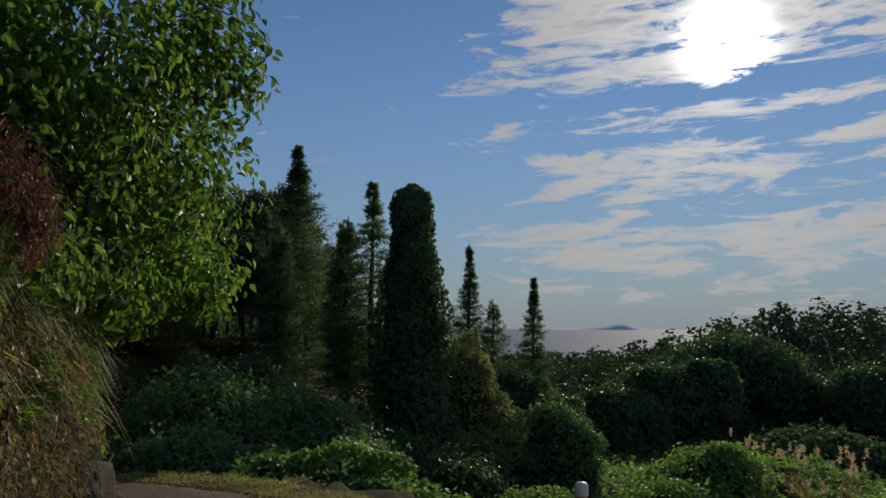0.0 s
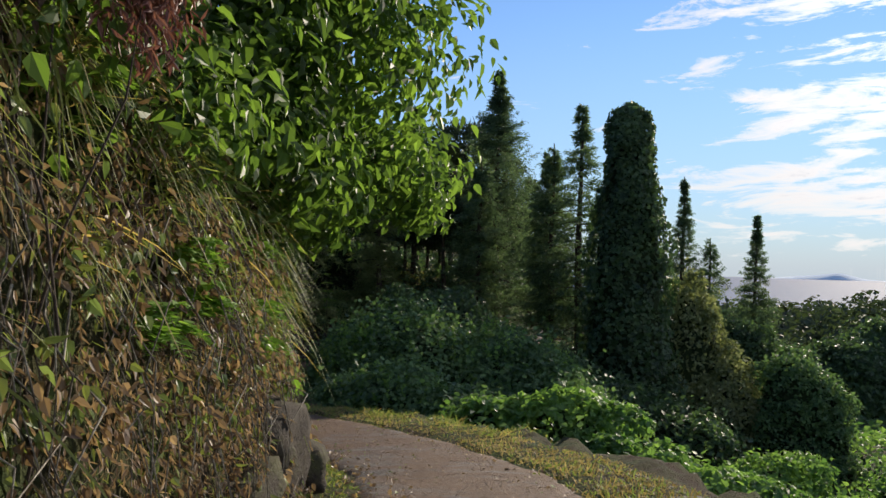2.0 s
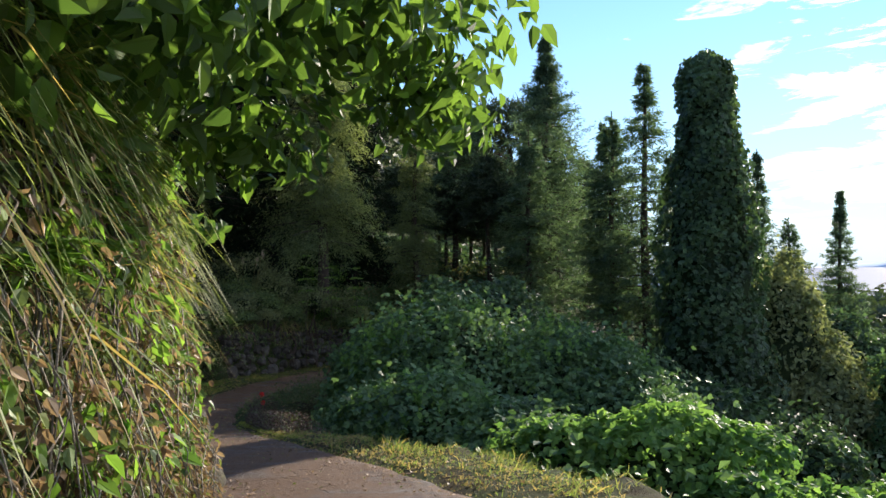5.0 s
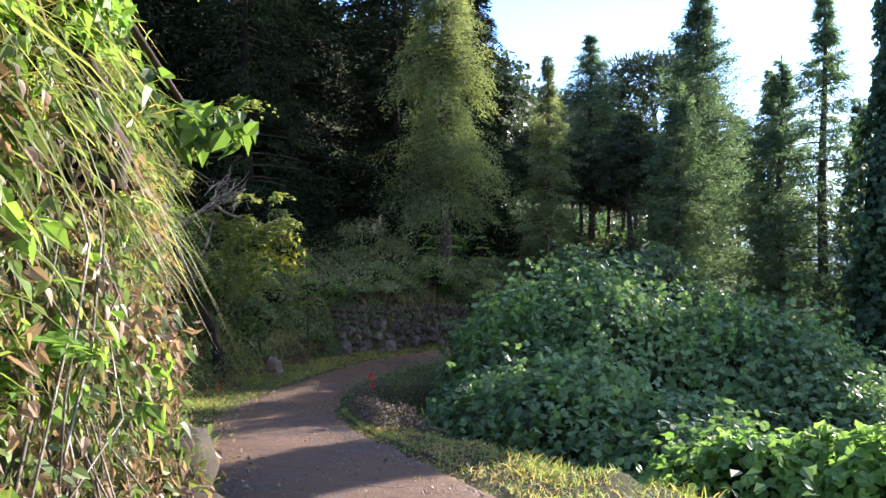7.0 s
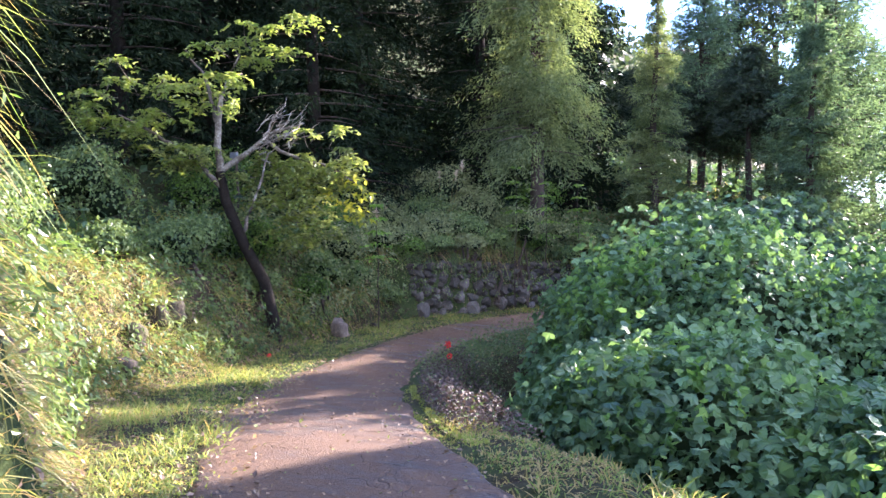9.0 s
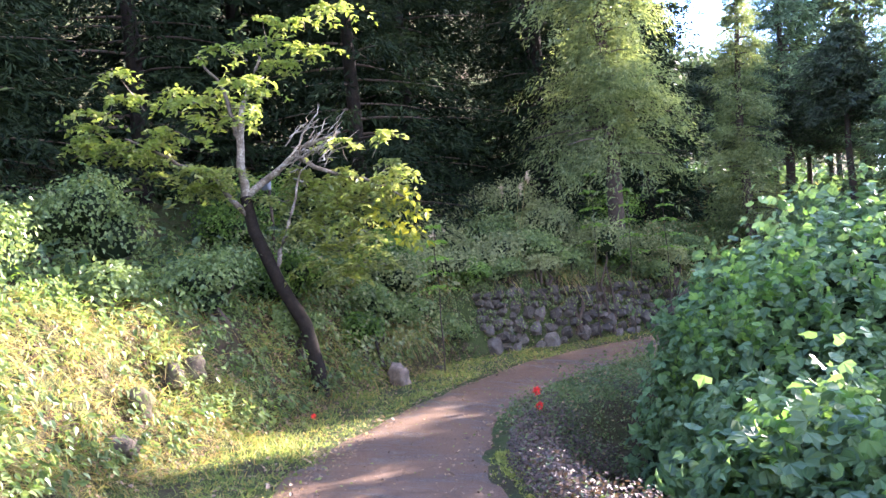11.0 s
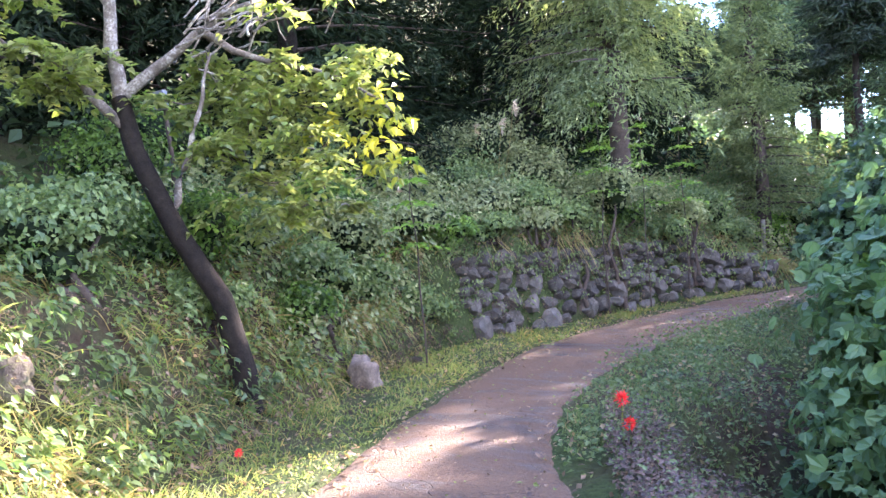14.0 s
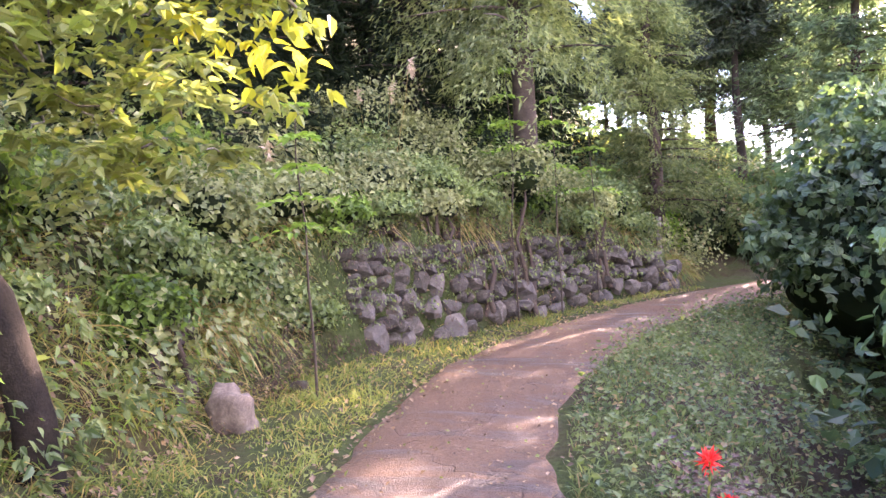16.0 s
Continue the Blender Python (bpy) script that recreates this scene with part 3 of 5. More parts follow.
def bush(name, blobs, n, size, mat, label, category="shrub", shape=OVATE, seed=0, group="", core=True, spread=0.6, droop=0.4, hollow=0.75, low=-0.35, rough=0.09, stem=True, thick=0.05):
    """A leafy mass: dark core, leaves all over it, stems down to the ground."""
    global rng
    rng = np.random.default_rng(900 + seed)
    cx, cy = blobs[0][0], blobs[0][1]
    z0 = ground_at(cx, cy)
    t = thing(name, (cx, cy, z0), label, category, group)
    rel = [(b[0] - cx, b[1] - cy, b[2] - z0, *b[3:6]) for b in blobs]
    limbs_to, mass = rel, rel
    for b in [b for b in rel if min(b[3:6]) > 0.7]:
        for _ in range(9):
            w, r = unit(rng.normal(0, 1, 3) + np.array([0, 0, 0.5])), rng.uniform(0.26, 0.5)
            r = r * min(1, 1.9 / max(b[3:6]))
            mass = mass + [(*(np.array(b[:3]) + w * np.array(b[3:6]) * rng.uniform(0.8, 1.0)), b[3] * r, b[4] * r, b[5] * r * 0.8)]
    P, N = blob_points(mass, int(n * 1.25), hollow, low, rough)
    part("leaves", leaves("leaves", P, N + np.array([0, 0, 0.35]), size, mat, shape, None, spread, droop), t)
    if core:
        part("core", core_mesh("core", rel, M_CORE_SHADE, 0.78 if core is True else core), t, "dark solid core for the twigs and shade inside", "stuff")
    if stem:
        limbs = [(bend((rng.normal(0, 0.1), rng.normal(0, 0.1), -0.15), b[:3], 6, 0.0, 0.05), np.linspace(thick, thick * 0.3, 6)) for b in limbs_to]
        part("stem_wood", tubes_mesh("stem_wood", limbs, M_BARK), t, kind="stuff")
    return t

# far spires and the stand across the bend
conifer("cypress_tree", -7.98, 41.3, 10.7, 4.4, "tall grey-green cypress with a thin spire tip", 1, bare=0.08, n=2000, power=0.95, droop=0.1)
conifer("cypress_tree", -12.9, 43.0, 9.4, 2.7, "slender grey-green cypress on the hillside", 2, bare=0.3, n=700, power=0.8)
conifer("cypress_tree", -3.35, 35.9, 7.7, 2.3, "narrow dark cypress in a close stand", 3, n=700, power=0.7)
conifer("cypress_tree", -4.65, 37.0, 6.3, 2.1, "narrow dark cypress in a close stand", 4, n=650, power=0.7)
conifer("cypress_tree", -2.4, 34.5, 4.2, 1.2, "short dark cypress in a close stand", 5, n=500, power=0.7)
conifer("cypress_tree", 1.7, 49.8, 6.2, 3.0, "thin open-topped cypress above the valley", 6, n=900, power=1.35)
conifer("cypress_tree", 3.3, 51.0, 2.6, 2.0, "dark bushy cypress above the valley", 7, n=600, power=0.6)
conifer("cypress_tree", 6.47, 55.0, 4.2, 2.6, "small pointed cypress above the valley", 8, n=900, power=1.2)
# Two cypresses added to cast shade on the lane, with a sunlit gap between.
conifer("cypress_tree", -8.0, 37.2, 5.8, 1.5, "dark narrow cypress added to shade the lane", 9, n=700, power=0.45)
conifer("cypress_tree", -5.0, 38.2, 6.0, 1.4, "dark bushy cypress added to shade the lane", 13, n=700, power=0.45)
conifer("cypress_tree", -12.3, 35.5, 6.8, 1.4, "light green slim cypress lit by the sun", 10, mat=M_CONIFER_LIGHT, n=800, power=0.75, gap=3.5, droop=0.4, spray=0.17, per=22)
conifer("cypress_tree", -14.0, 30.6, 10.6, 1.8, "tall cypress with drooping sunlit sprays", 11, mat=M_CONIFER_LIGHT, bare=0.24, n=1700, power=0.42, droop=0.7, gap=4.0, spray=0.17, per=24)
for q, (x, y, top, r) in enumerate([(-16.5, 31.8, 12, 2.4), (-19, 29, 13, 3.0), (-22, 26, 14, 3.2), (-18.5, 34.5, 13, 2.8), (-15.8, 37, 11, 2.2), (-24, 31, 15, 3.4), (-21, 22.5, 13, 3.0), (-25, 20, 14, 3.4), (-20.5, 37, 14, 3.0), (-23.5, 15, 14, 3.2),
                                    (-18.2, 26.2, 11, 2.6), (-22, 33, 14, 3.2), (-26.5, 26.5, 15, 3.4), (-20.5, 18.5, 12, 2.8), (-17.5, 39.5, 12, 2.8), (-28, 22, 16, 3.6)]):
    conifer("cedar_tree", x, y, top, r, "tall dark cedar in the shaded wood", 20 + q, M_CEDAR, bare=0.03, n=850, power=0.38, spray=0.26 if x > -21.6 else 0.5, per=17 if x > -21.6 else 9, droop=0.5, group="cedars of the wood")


def pillar_tree():
    """A dead conifer wrapped by vines into a column."""
    global rng
    rng = np.random.default_rng(77)
    x, y = -1.25, 31.0
    z0 = ground_at(x, y)
    top = 6.75 - z0
    t = thing("vine_clad_tree", (x, y, z0), "column-shaped tree wrapped in dark climbing vines", "tree")
    part("trunk", tubes_mesh("trunk", [(bend((0, 0, 0), (0, 0, top - 0.6), 8, 0, 0.03), np.linspace(0.22, 0.06, 8))], M_BARK), t)
    n = 16000
    h = rng.uniform(0, 1, n)
    a = rng.uniform(0, 6.283, n)
    r = np.interp(h, [0, 0.3, 0.6, 0.8, 0.93, 0.98, 1], [1.9, 1.75, 1.35, 0.95, 0.85, 0.6, 0.1]) * (1 + 0.13 * np.sin(a * 2 + h * 13) + 0.1 * np.sin(a * 5 - h * 37)) * rng.uniform(0.8, 1.06, n)
    P = np.stack([r * np.cos(a), r * np.sin(a), h * top], -1)
    part("crown", leaves("crown", P, np.stack([np.cos(a), np.sin(a), 0.3 + 0 * a], -1), 0.16, M_IVY, LOBED, None, 0.5, 1.2), t)
    hs = np.linspace(0, 0.97, 14)
    # Solid dark core that stands for the shade behind the vine leaves.
    part("core", tubes_mesh("core", [(np.stack([0 * hs, 0 * hs, hs * top], -1), np.interp(hs, [0, 0.3, 0.6, 0.8, 0.93, 1], [1.5, 1.4, 1.05, 0.72, 0.6, 0.2]))], M_CORE_SHADE, 14, 0.06), t)


pillar_tree()


def umbrella_pine():
    global rng
    rng = np.random.default_rng(78)
    x, y = -11.1, 47.5
    z0 = ground_at(x, y)
    t = thing("umbrella_pine", (x, y, z0), "dark pine with a flat domed crown", "pine tree")
    blobs = [(0, 0, 8.0 - z0, 2.6, 2.4, 1.0), (1.3, 0.3, 7.2 - z0, 1.6, 1.5, 0.8), (-1.6, 0, 6.9 - z0, 1.5, 1.4, 0.8), (2.4, 0, 6.3 - z0, 1.3, 1.2, 0.6), (-2.6, 0.2, 5.9 - z0, 1.2, 1.0, 0.5)]
    limbs = [(bend((0, 0, -0.2), (0.1, 0, 6.6 - z0), 8, 0, 0.06), np.linspace(0.24, 0.1, 8))]
    limbs += [(bend((0.1, 0, 3.4 - z0 + 0.6 * q), b[:3], 6, -0.2, 0.08), np.linspace(0.1, 0.03, 6)) for q, b in enumerate(blobs)]
    part("trunk", tubes_mesh("trunk", limbs, M_BARK, 7), t)
    P, N = blob_points(blobs, 7000, 0.4, -0.6, 0.12)
    part("crown", leaves("crown", P, N, 0.36, M_PINE, SPRAY, N, 0.9), t)


umbrella_pine()


def bare_tree(x, y, top, seed):
    global rng
    rng = np.random.default_rng(seed)
    z0 = ground_at(x, y)
    t = thing("bare_tree", (x, y, z0), "leafless tree with a fan of fine branches", "tree")
    H = top - z0
    trunk = bend((0, 0, 0), (0, 0, H * 0.6), 6, 0, 0.05)
    part("trunk", tubes_mesh("trunk", [(trunk, np.linspace(0.14, 0.07, 6))], M_BARK), t)
    limbs = []
    for q in range(70):
        a, up = rng.uniform(0, 6.28), rng.uniform(0.3, 0.62) * H
        L = rng.uniform(0.15, 0.42) * H
        tip = (math.cos(a) * L * 0.55, math.sin(a) * L * 0.55, min(up + L, H))
        limbs.append((bend((0, 0, up), tip, 6, 0.0, 0.05), np.linspace(0.035, 0.008, 6)))
    part("branch_fan", tubes_mesh("branch_fan", limbs, M_BARK, 4), t, kind="stuff")


bare_tree(-12.6, 50.5, 10.2, 31)
bare_tree(-14.6, 49.5, 9.2, 32)
for q, (x, y, top, r, bare) in enumerate([(-13.4, 43.0, 4.9, 1.8, 0.36), (-12.8, 45.5, 5.6, 2.0, 0.3), (-11.95, 45.0, 5.6, 2.2, 0.26), (-10.4, 40.0, 5.2, 1.4, 0.62), (-9.4, 45.8, 5.6, 1.8, 0.4), (-8.4, 47.0, 5.8, 1.7, 0.45), (-7.2, 48.5, 6.0, 1.7, 0.45), (-14.6, 45.6, 5.0, 1.8, 0.35), (-15.8, 43.2, 5.4, 1.9, 0.3)]):
    conifer("pine_tree", x, y, top, r, "thin-trunked pine on the sunny rise", 60 + q, mat=M_PINE, bare=bare, n=520, power=0.4, spray=0.28, group="pines on the rise")


# ---- vine mounds below the lane ----
MOUND = bush("vine_mound", [(-7.4, 23.9, -2.7, 2.3, 2.3, 2.2), (-5.0, 24.6, -3.3, 2.7, 2.4, 2.1), (-8.1, 22.8, -2.9, 1.4, 1.6, 1.7), (-3.6, 23.2, -3.6, 2.2, 2.0, 1.7), (-9.0, 23.2, -2.5, 0.8, 1.1, 1.35), (-9.3, 22.3, -3.2, 0.7, 0.9, 0.8)], 38000, 0.12, M_KUDZU,
     "large rounded mound of broad green vine leaves", "vine mound", LOBED, 1, spread=0.6, rough=0.15)
bush("vine_mound", [(-6.4, 19.4, -3.1, 1.7, 1.5, 1.45), (-5.0, 18.6, -3.5, 1.8, 1.4, 1.4), (-7.3, 19.0, -3.1, 0.8, 0.9, 1.1), (-8.2, 21.2, -3.2, 0.8, 1.0, 1.0)], 19000, 0.12, M_KUDZU,
     "low mound of vine leaves beside the lane", "vine mound", LOBED, 2, spread=0.6, rough=0.15)
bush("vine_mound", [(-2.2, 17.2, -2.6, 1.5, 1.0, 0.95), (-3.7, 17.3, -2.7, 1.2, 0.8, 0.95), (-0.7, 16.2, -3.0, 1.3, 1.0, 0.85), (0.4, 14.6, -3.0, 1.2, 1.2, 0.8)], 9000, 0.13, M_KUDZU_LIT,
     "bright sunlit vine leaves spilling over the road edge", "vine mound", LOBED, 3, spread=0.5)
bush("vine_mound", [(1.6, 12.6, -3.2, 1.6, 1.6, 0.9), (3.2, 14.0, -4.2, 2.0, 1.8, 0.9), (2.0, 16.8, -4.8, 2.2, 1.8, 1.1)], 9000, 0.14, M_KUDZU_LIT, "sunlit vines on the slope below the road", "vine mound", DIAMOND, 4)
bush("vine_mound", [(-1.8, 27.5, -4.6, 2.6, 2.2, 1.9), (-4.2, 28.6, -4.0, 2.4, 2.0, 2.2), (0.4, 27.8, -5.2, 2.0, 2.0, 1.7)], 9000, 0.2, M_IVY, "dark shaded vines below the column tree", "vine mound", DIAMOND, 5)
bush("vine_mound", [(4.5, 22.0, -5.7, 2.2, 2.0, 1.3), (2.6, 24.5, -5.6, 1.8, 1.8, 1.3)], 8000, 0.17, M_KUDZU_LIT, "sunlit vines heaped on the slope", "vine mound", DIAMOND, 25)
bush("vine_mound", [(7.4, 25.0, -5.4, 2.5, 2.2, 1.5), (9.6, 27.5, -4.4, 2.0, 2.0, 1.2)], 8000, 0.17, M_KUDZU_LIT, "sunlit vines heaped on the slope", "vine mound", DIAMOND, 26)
for q, bl in enumerate([[(-13.2, 36.6, -1.9, 1.5, 1.2, 1.2), (-14.3, 36.0, -1.7, 1.2, 1.0, 1.1)], [(-11.4, 37.8, -1.9, 1.3, 1.1, 1.1), (-12.2, 38.6, -1.5, 1.3, 1.0, 1.0)], [(-10.2, 37.4, -2.2, 0.9, 0.9, 0.9), (-9.6, 38.8, -2.0, 1.0, 1.0, 1.0)], [(-14.9, 34.8, -1.5, 1.1, 1.0, 1.0), (-13.9, 34.4, -1.9, 0.8, 0.8, 0.7)]]):
    bush("thicket_shrub", bl, 7000, 0.12, M_WEED, "dark shaded shrub below the sunny rise", "shrub", DIAMOND, 30 + q, "shrubs below the rise", droop=0.8)
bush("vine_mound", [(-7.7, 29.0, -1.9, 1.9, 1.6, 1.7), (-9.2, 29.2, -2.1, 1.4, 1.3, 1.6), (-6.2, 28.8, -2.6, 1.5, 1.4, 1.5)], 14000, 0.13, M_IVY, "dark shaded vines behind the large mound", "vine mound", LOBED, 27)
bush("vine_mound", [(-2.7, 26.0, -3.7, 1.5, 1.3, 1.1)], 5000, 0.13, M_KUDZU, "rounded green vines beyond the large mound", "vine mound", LOBED, 28)
bush("willow_bush", [(0.9, 33.2, -2.9, 1.5, 1.5, 3.3), (2.3, 33.0, -4.8, 1.4, 1.4, 2.6), (1.6, 32.2, -5.4, 1.6, 1.4, 2.0)], 14000, 0.17, M_GREY, "grey-green glossy-leaved tall bush in sunlight", "bush", DIAMOND, 6, droop=1.0)
bush("round_tree", [(4.6, 32.5, -4.1, 1.3, 1.3, 2.0), (5.6, 32.7, -4.2, 0.9, 1.0, 1.4), (3.9, 32.2, -5.2, 0.9, 1.1, 1.5), (5.7, 32.2, -5.6, 0.9, 1.1, 1.5), (4.9, 32.0, -6.2, 1.4, 1.4, 1.7)], 12000, 0.16, M_KUDZU, "dark rounded tree covered by vines", "tree", DIAMOND, 7)
bush("round_tree", [(5.0, 49.5, -4.6, 2.0, 1.6, 2.4), (2.6, 48.0, -5.5, 2.2, 1.6, 2.6), (7.4, 50.0, -5.5, 1.8, 1.6, 1.8)], 9000, 0.24, M_IVY, "dark rounded trees covered by vines", "tree", DIAMOND, 8)
# Backlit far thickets: their shade is painted by the darker vine tone.
for q, bl in enumerate([[(27, 71, -4.2, 6.5, 5, 3.8), (31.5, 70, -6.5, 4, 4, 3)], [(17, 61, -6, 4.5, 4, 3.6), (20.6, 60.5, -5, 2.6, 2.6, 3.0)], [(12.5, 57, -7, 4, 3, 3)], [(37, 66, -6.5, 5, 4, 3.5)], [(24, 50, -9, 5, 4, 3)]]):
    bush("vine_mound", bl, 12000, 0.34, M_IVY, "dark vine-covered thicket with a lit rim", "thicket", DIAMOND, 10 + q)


def far_woods():
    global rng
    rng = np.random.default_rng(5)
    n = 2300
    a, r = rng.uniform(-0.9, 1.0, n), rng.uniform(80, 235, n)
    x, y = r * np.sin(a), r * np.cos(a)
    z = land(x, y)
    hgt, wid = rng.uniform(2.2, 5.5, n), rng.uniform(1.3, 2.9, n)
    per = 44
    d = unit(rng.normal(0, 1, (n, per, 3)))
    d[..., 2] = np.abs(d[..., 2])
    P = np.stack([x, y, z], -1)[:, None] + d * np.stack([wid, wid, hgt], -1)[:, None]
    tagged(new("far_woods", leaves("far_woods", P.reshape(-1, 3), d.reshape(-1, 3), 0.95, M_PINE, DIAMOND, None, 0.4)), "dark wooded hills towards the sea", "woods", kind="stuff")


far_woods()


def undergrowth():
    """Leafy cover of the valley and hillside, uncountable."""
    global rng
    rng = np.random.default_rng(6)
    n = 90000
    x, y = rng.uniform(-26, 40, n), 12 + 62 * rng.uniform(0, 1, n) ** 1.3
    i, d = beside(x, y)
    keep = (d < -2.6) | (d > 4.2)
    x, y = x[keep], y[keep]
    z = land(x, y) + rng.uniform(0, 1, len(x)) ** 2 * (0.5 + 0.5 * np.clip(lumps(x, y, 2.0, 15), 0, 1))
    sz = 0.1 + 0.0075 * np.hypot(x + 4, y - 12)
    # Sunlight and tree shade are put into the choice of leaf colour here.
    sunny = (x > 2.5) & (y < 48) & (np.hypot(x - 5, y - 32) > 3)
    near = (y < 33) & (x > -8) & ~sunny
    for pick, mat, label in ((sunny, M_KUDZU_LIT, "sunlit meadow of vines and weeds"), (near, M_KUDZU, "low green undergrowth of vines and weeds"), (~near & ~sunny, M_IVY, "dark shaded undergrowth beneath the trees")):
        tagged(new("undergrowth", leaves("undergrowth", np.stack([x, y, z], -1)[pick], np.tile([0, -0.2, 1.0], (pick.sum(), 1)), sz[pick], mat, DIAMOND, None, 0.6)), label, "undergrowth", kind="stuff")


undergrowth()


# ---- the cut bank beside the lane ----
def strip(n, y0, y1, d0, d1):
    """Random places beside the road, d to its left."""
    k0, k1 = np.searchsorted(ROAD[:, 1], [y0, y1])
    f = rng.uniform(k0, k1 - 1, n)
    i = f.astype(int)
    w = (f - i)[:, None]
    d = rng.uniform(d0, d1, n)
    p = ROAD[i] * (1 - w) + ROAD[i + 1] * w + ROAD_N[i] * d[:, None]
    return p[:, 0], p[:, 1], ROAD[i, 1], d


def bank_cover(name, n, y0, y1, u0, u1, size, mat, shape, label, category, seed, lift=0.05, hang=None, spread=0.7, out=0.5, clump=0.0):
    """Leaves or blades that cling to the cut bank; u runs from its foot uphill; clump: how far they gather in tufts."""
    global rng
    rng = np.random.default_rng(seed)
    x, y, ry, d = strip(n, y0, y1, 0, 1)
    u = rng.uniform(u0, u1, n)
    i, _ = beside(x, y)
    p = ROAD[i] + ROAD_N[i] * (foot_of(ry) + u)[:, None]
    x, y = p[:, 0], p[:, 1]
    N = land_normal(x, y)
    z = land(x, y)
    bulge = lumps(y, z * 1.4, 0.3, seed) + 0.6 * lumps(y, z * 1.4, 0.13, seed + 5)
    keep = bulge + rng.normal(0, 0.15, n) > -9 * (1 - clump) if clump else np.ones(n, bool)
    x, y, z, i, N, bulge = x[keep], y[keep], z[keep], i[keep], N[keep], bulge[keep]
    n = len(x)
    P = np.stack([x, y, z], -1) + N * (rng.uniform(0, lift, n) * (1 + clump * np.clip(bulge, -0.6, 0.9)))[:, None]
    al = None
    if hang is not None:
        al = -np.concatenate([ROAD_N[i], np.zeros((n, 1))], 1) * out + np.array([0, 0, hang])
    return tagged(new(name, leaves(name, P, N, size, mat, shape, al, spread)), label, category, kind="stuff")


bank_cover("dead_vines", 42000, 1.0, 13.2, -0.05, 0.36, 0.055, M_DEAD, SPRAY, "brown dead leaves and withered vines on the bank", "dead vines", 41, 0.15, -0.9, 0.9, clump=0.96)
bank_cover("dead_leaves", 20000, 1.0, 13.5, -0.02, 0.42, 0.058, M_DEAD, OVATE, "curled brown leaves caught on the bank", "dead leaves", 40, 0.18, -0.7, 1.1, clump=0.98)
bank_cover("bank_moss", 16000, 1.0, 13.5, 0.0, 0.5, 0.03, M_MOSS, SPRAY, "yellow-green moss and small weeds on the bank", "moss", 26, 0.1, -0.4, 1.0, clump=1.02)
bank_cover("bank_weeds", 9000, 1.0, 12.5, 0.2, 0.8, 0.07, M_SHRUB, OVATE, "small green weeds on the bank", "weeds", 42, 0.16, -0.5, clump=1.0)
bank_cover("bank_vine_leaves", 9500, 8.5, 12.4, 0.2, 1.4, 0.09, M_BRIGHT, OVATE, "fresh green vine leaves hanging on the sunny bank", "vines", 36, 0.16, -0.8, clump=1.02)
bank_cover("bank_vine_leaves", 14000, 8.5, 12.8, 0.18, 1.6, 0.065, M_SHRUB, OVATE, "green vine leaves hanging on the sunny bank", "vines", 35, 0.16, -0.8, clump=0.99)
bank_cover("bank_leaves", 26000, 15.0, 26.0, 0.2, 3.6, 0.08, M_SHRUB, OVATE, "leafy weeds covering the hillside", "weeds", 45, 0.32, -0.3, clump=0.99)
bank_cover("bank_fresh_leaves", 4000, 14.0, 24.0, 0.3, 3.0, 0.065, M_BRIGHT, SPRAY, "fresh yellow-green weeds in the sun", "weeds", 39, 0.4, -0.2)
bank_cover("bank_dead_leaves", 12000, 12.0, 33.0, -0.05, 1.3, 0.045, M_DEAD, OVATE, "brown leaf litter at the bank foot", "leaf litter", 38, 0.12, -0.4)
bank_cover("hedge_leaves", 28000, 22.5, 34.5, 0.35, 3.2, 0.08, M_GREY, DIAMOND, "grey-green scrub along the top of the wall", "scrub", 47, 0.6, -0.1, clump=0.99)
bank_cover("wall_creeper", 15000, 25.5, 33.0, 0.1, 0.45, 0.05, M_SHRUB, DIAMOND, "creeper hanging over the wall top", "creeper", 37, 0.24, -1.0, clump=0.99)
bank_cover("wall_brush", 9000, 23.5, 29.0, 0.0, 0.4, 0.05, M_BRUSH, SPRAY, "dark withered brush overhanging the bank foot", "brush", 27, 0.3, -0.9, clump=1.0)


def bank_blades(name, n, y0, y1, u0, u1, length, width, droop, mat, label, seed, out=0.7, rise=0.7, tufts=0):
    """Grass on the bank that arches out over the lane, in tufts."""
    global rng
    rng = np.random.default_rng(seed)
    x, y, ry, d = strip(n, y0, y1, 0, 1)
    u = rng.uniform(u0, u1, n)
    if tufts:
        c = rng.integers(0, tufts, n)
        f0, uu = rng.uniform(y0, y1, tufts), rng.uniform(u0, u1, tufts)
        k = np.searchsorted(ROAD[:, 1], f0)[c]
        u = uu[c] + rng.normal(0, 0.05, n)
        p = ROAD[k] + ROAD_D[k] * rng.normal(0, 0.07, n)[:, None]
        i, ry = k, ROAD[k, 1]
    else:
        i, _ = beside(x, y)
        p = ROAD[i]
        p = p + ROAD_D[i] * rng.normal(0, 0.1, n)[:, None]
    p = p + ROAD_N[i] * (foot_of(ry) + u)[:, None]
    P = np.stack([p[:, 0], p[:, 1], land(p[:, 0], p[:, 1]) - 0.02], -1)
    W = -np.concatenate([ROAD_N[i], np.zeros((n, 1))], 1) * out + np.array([0, 0, rise]) + rng.normal(0, 0.6, (n, 3))
    tagged(new(name, blades(name, P, W, length, width, droop, mat)), label, "grass", kind="stuff")


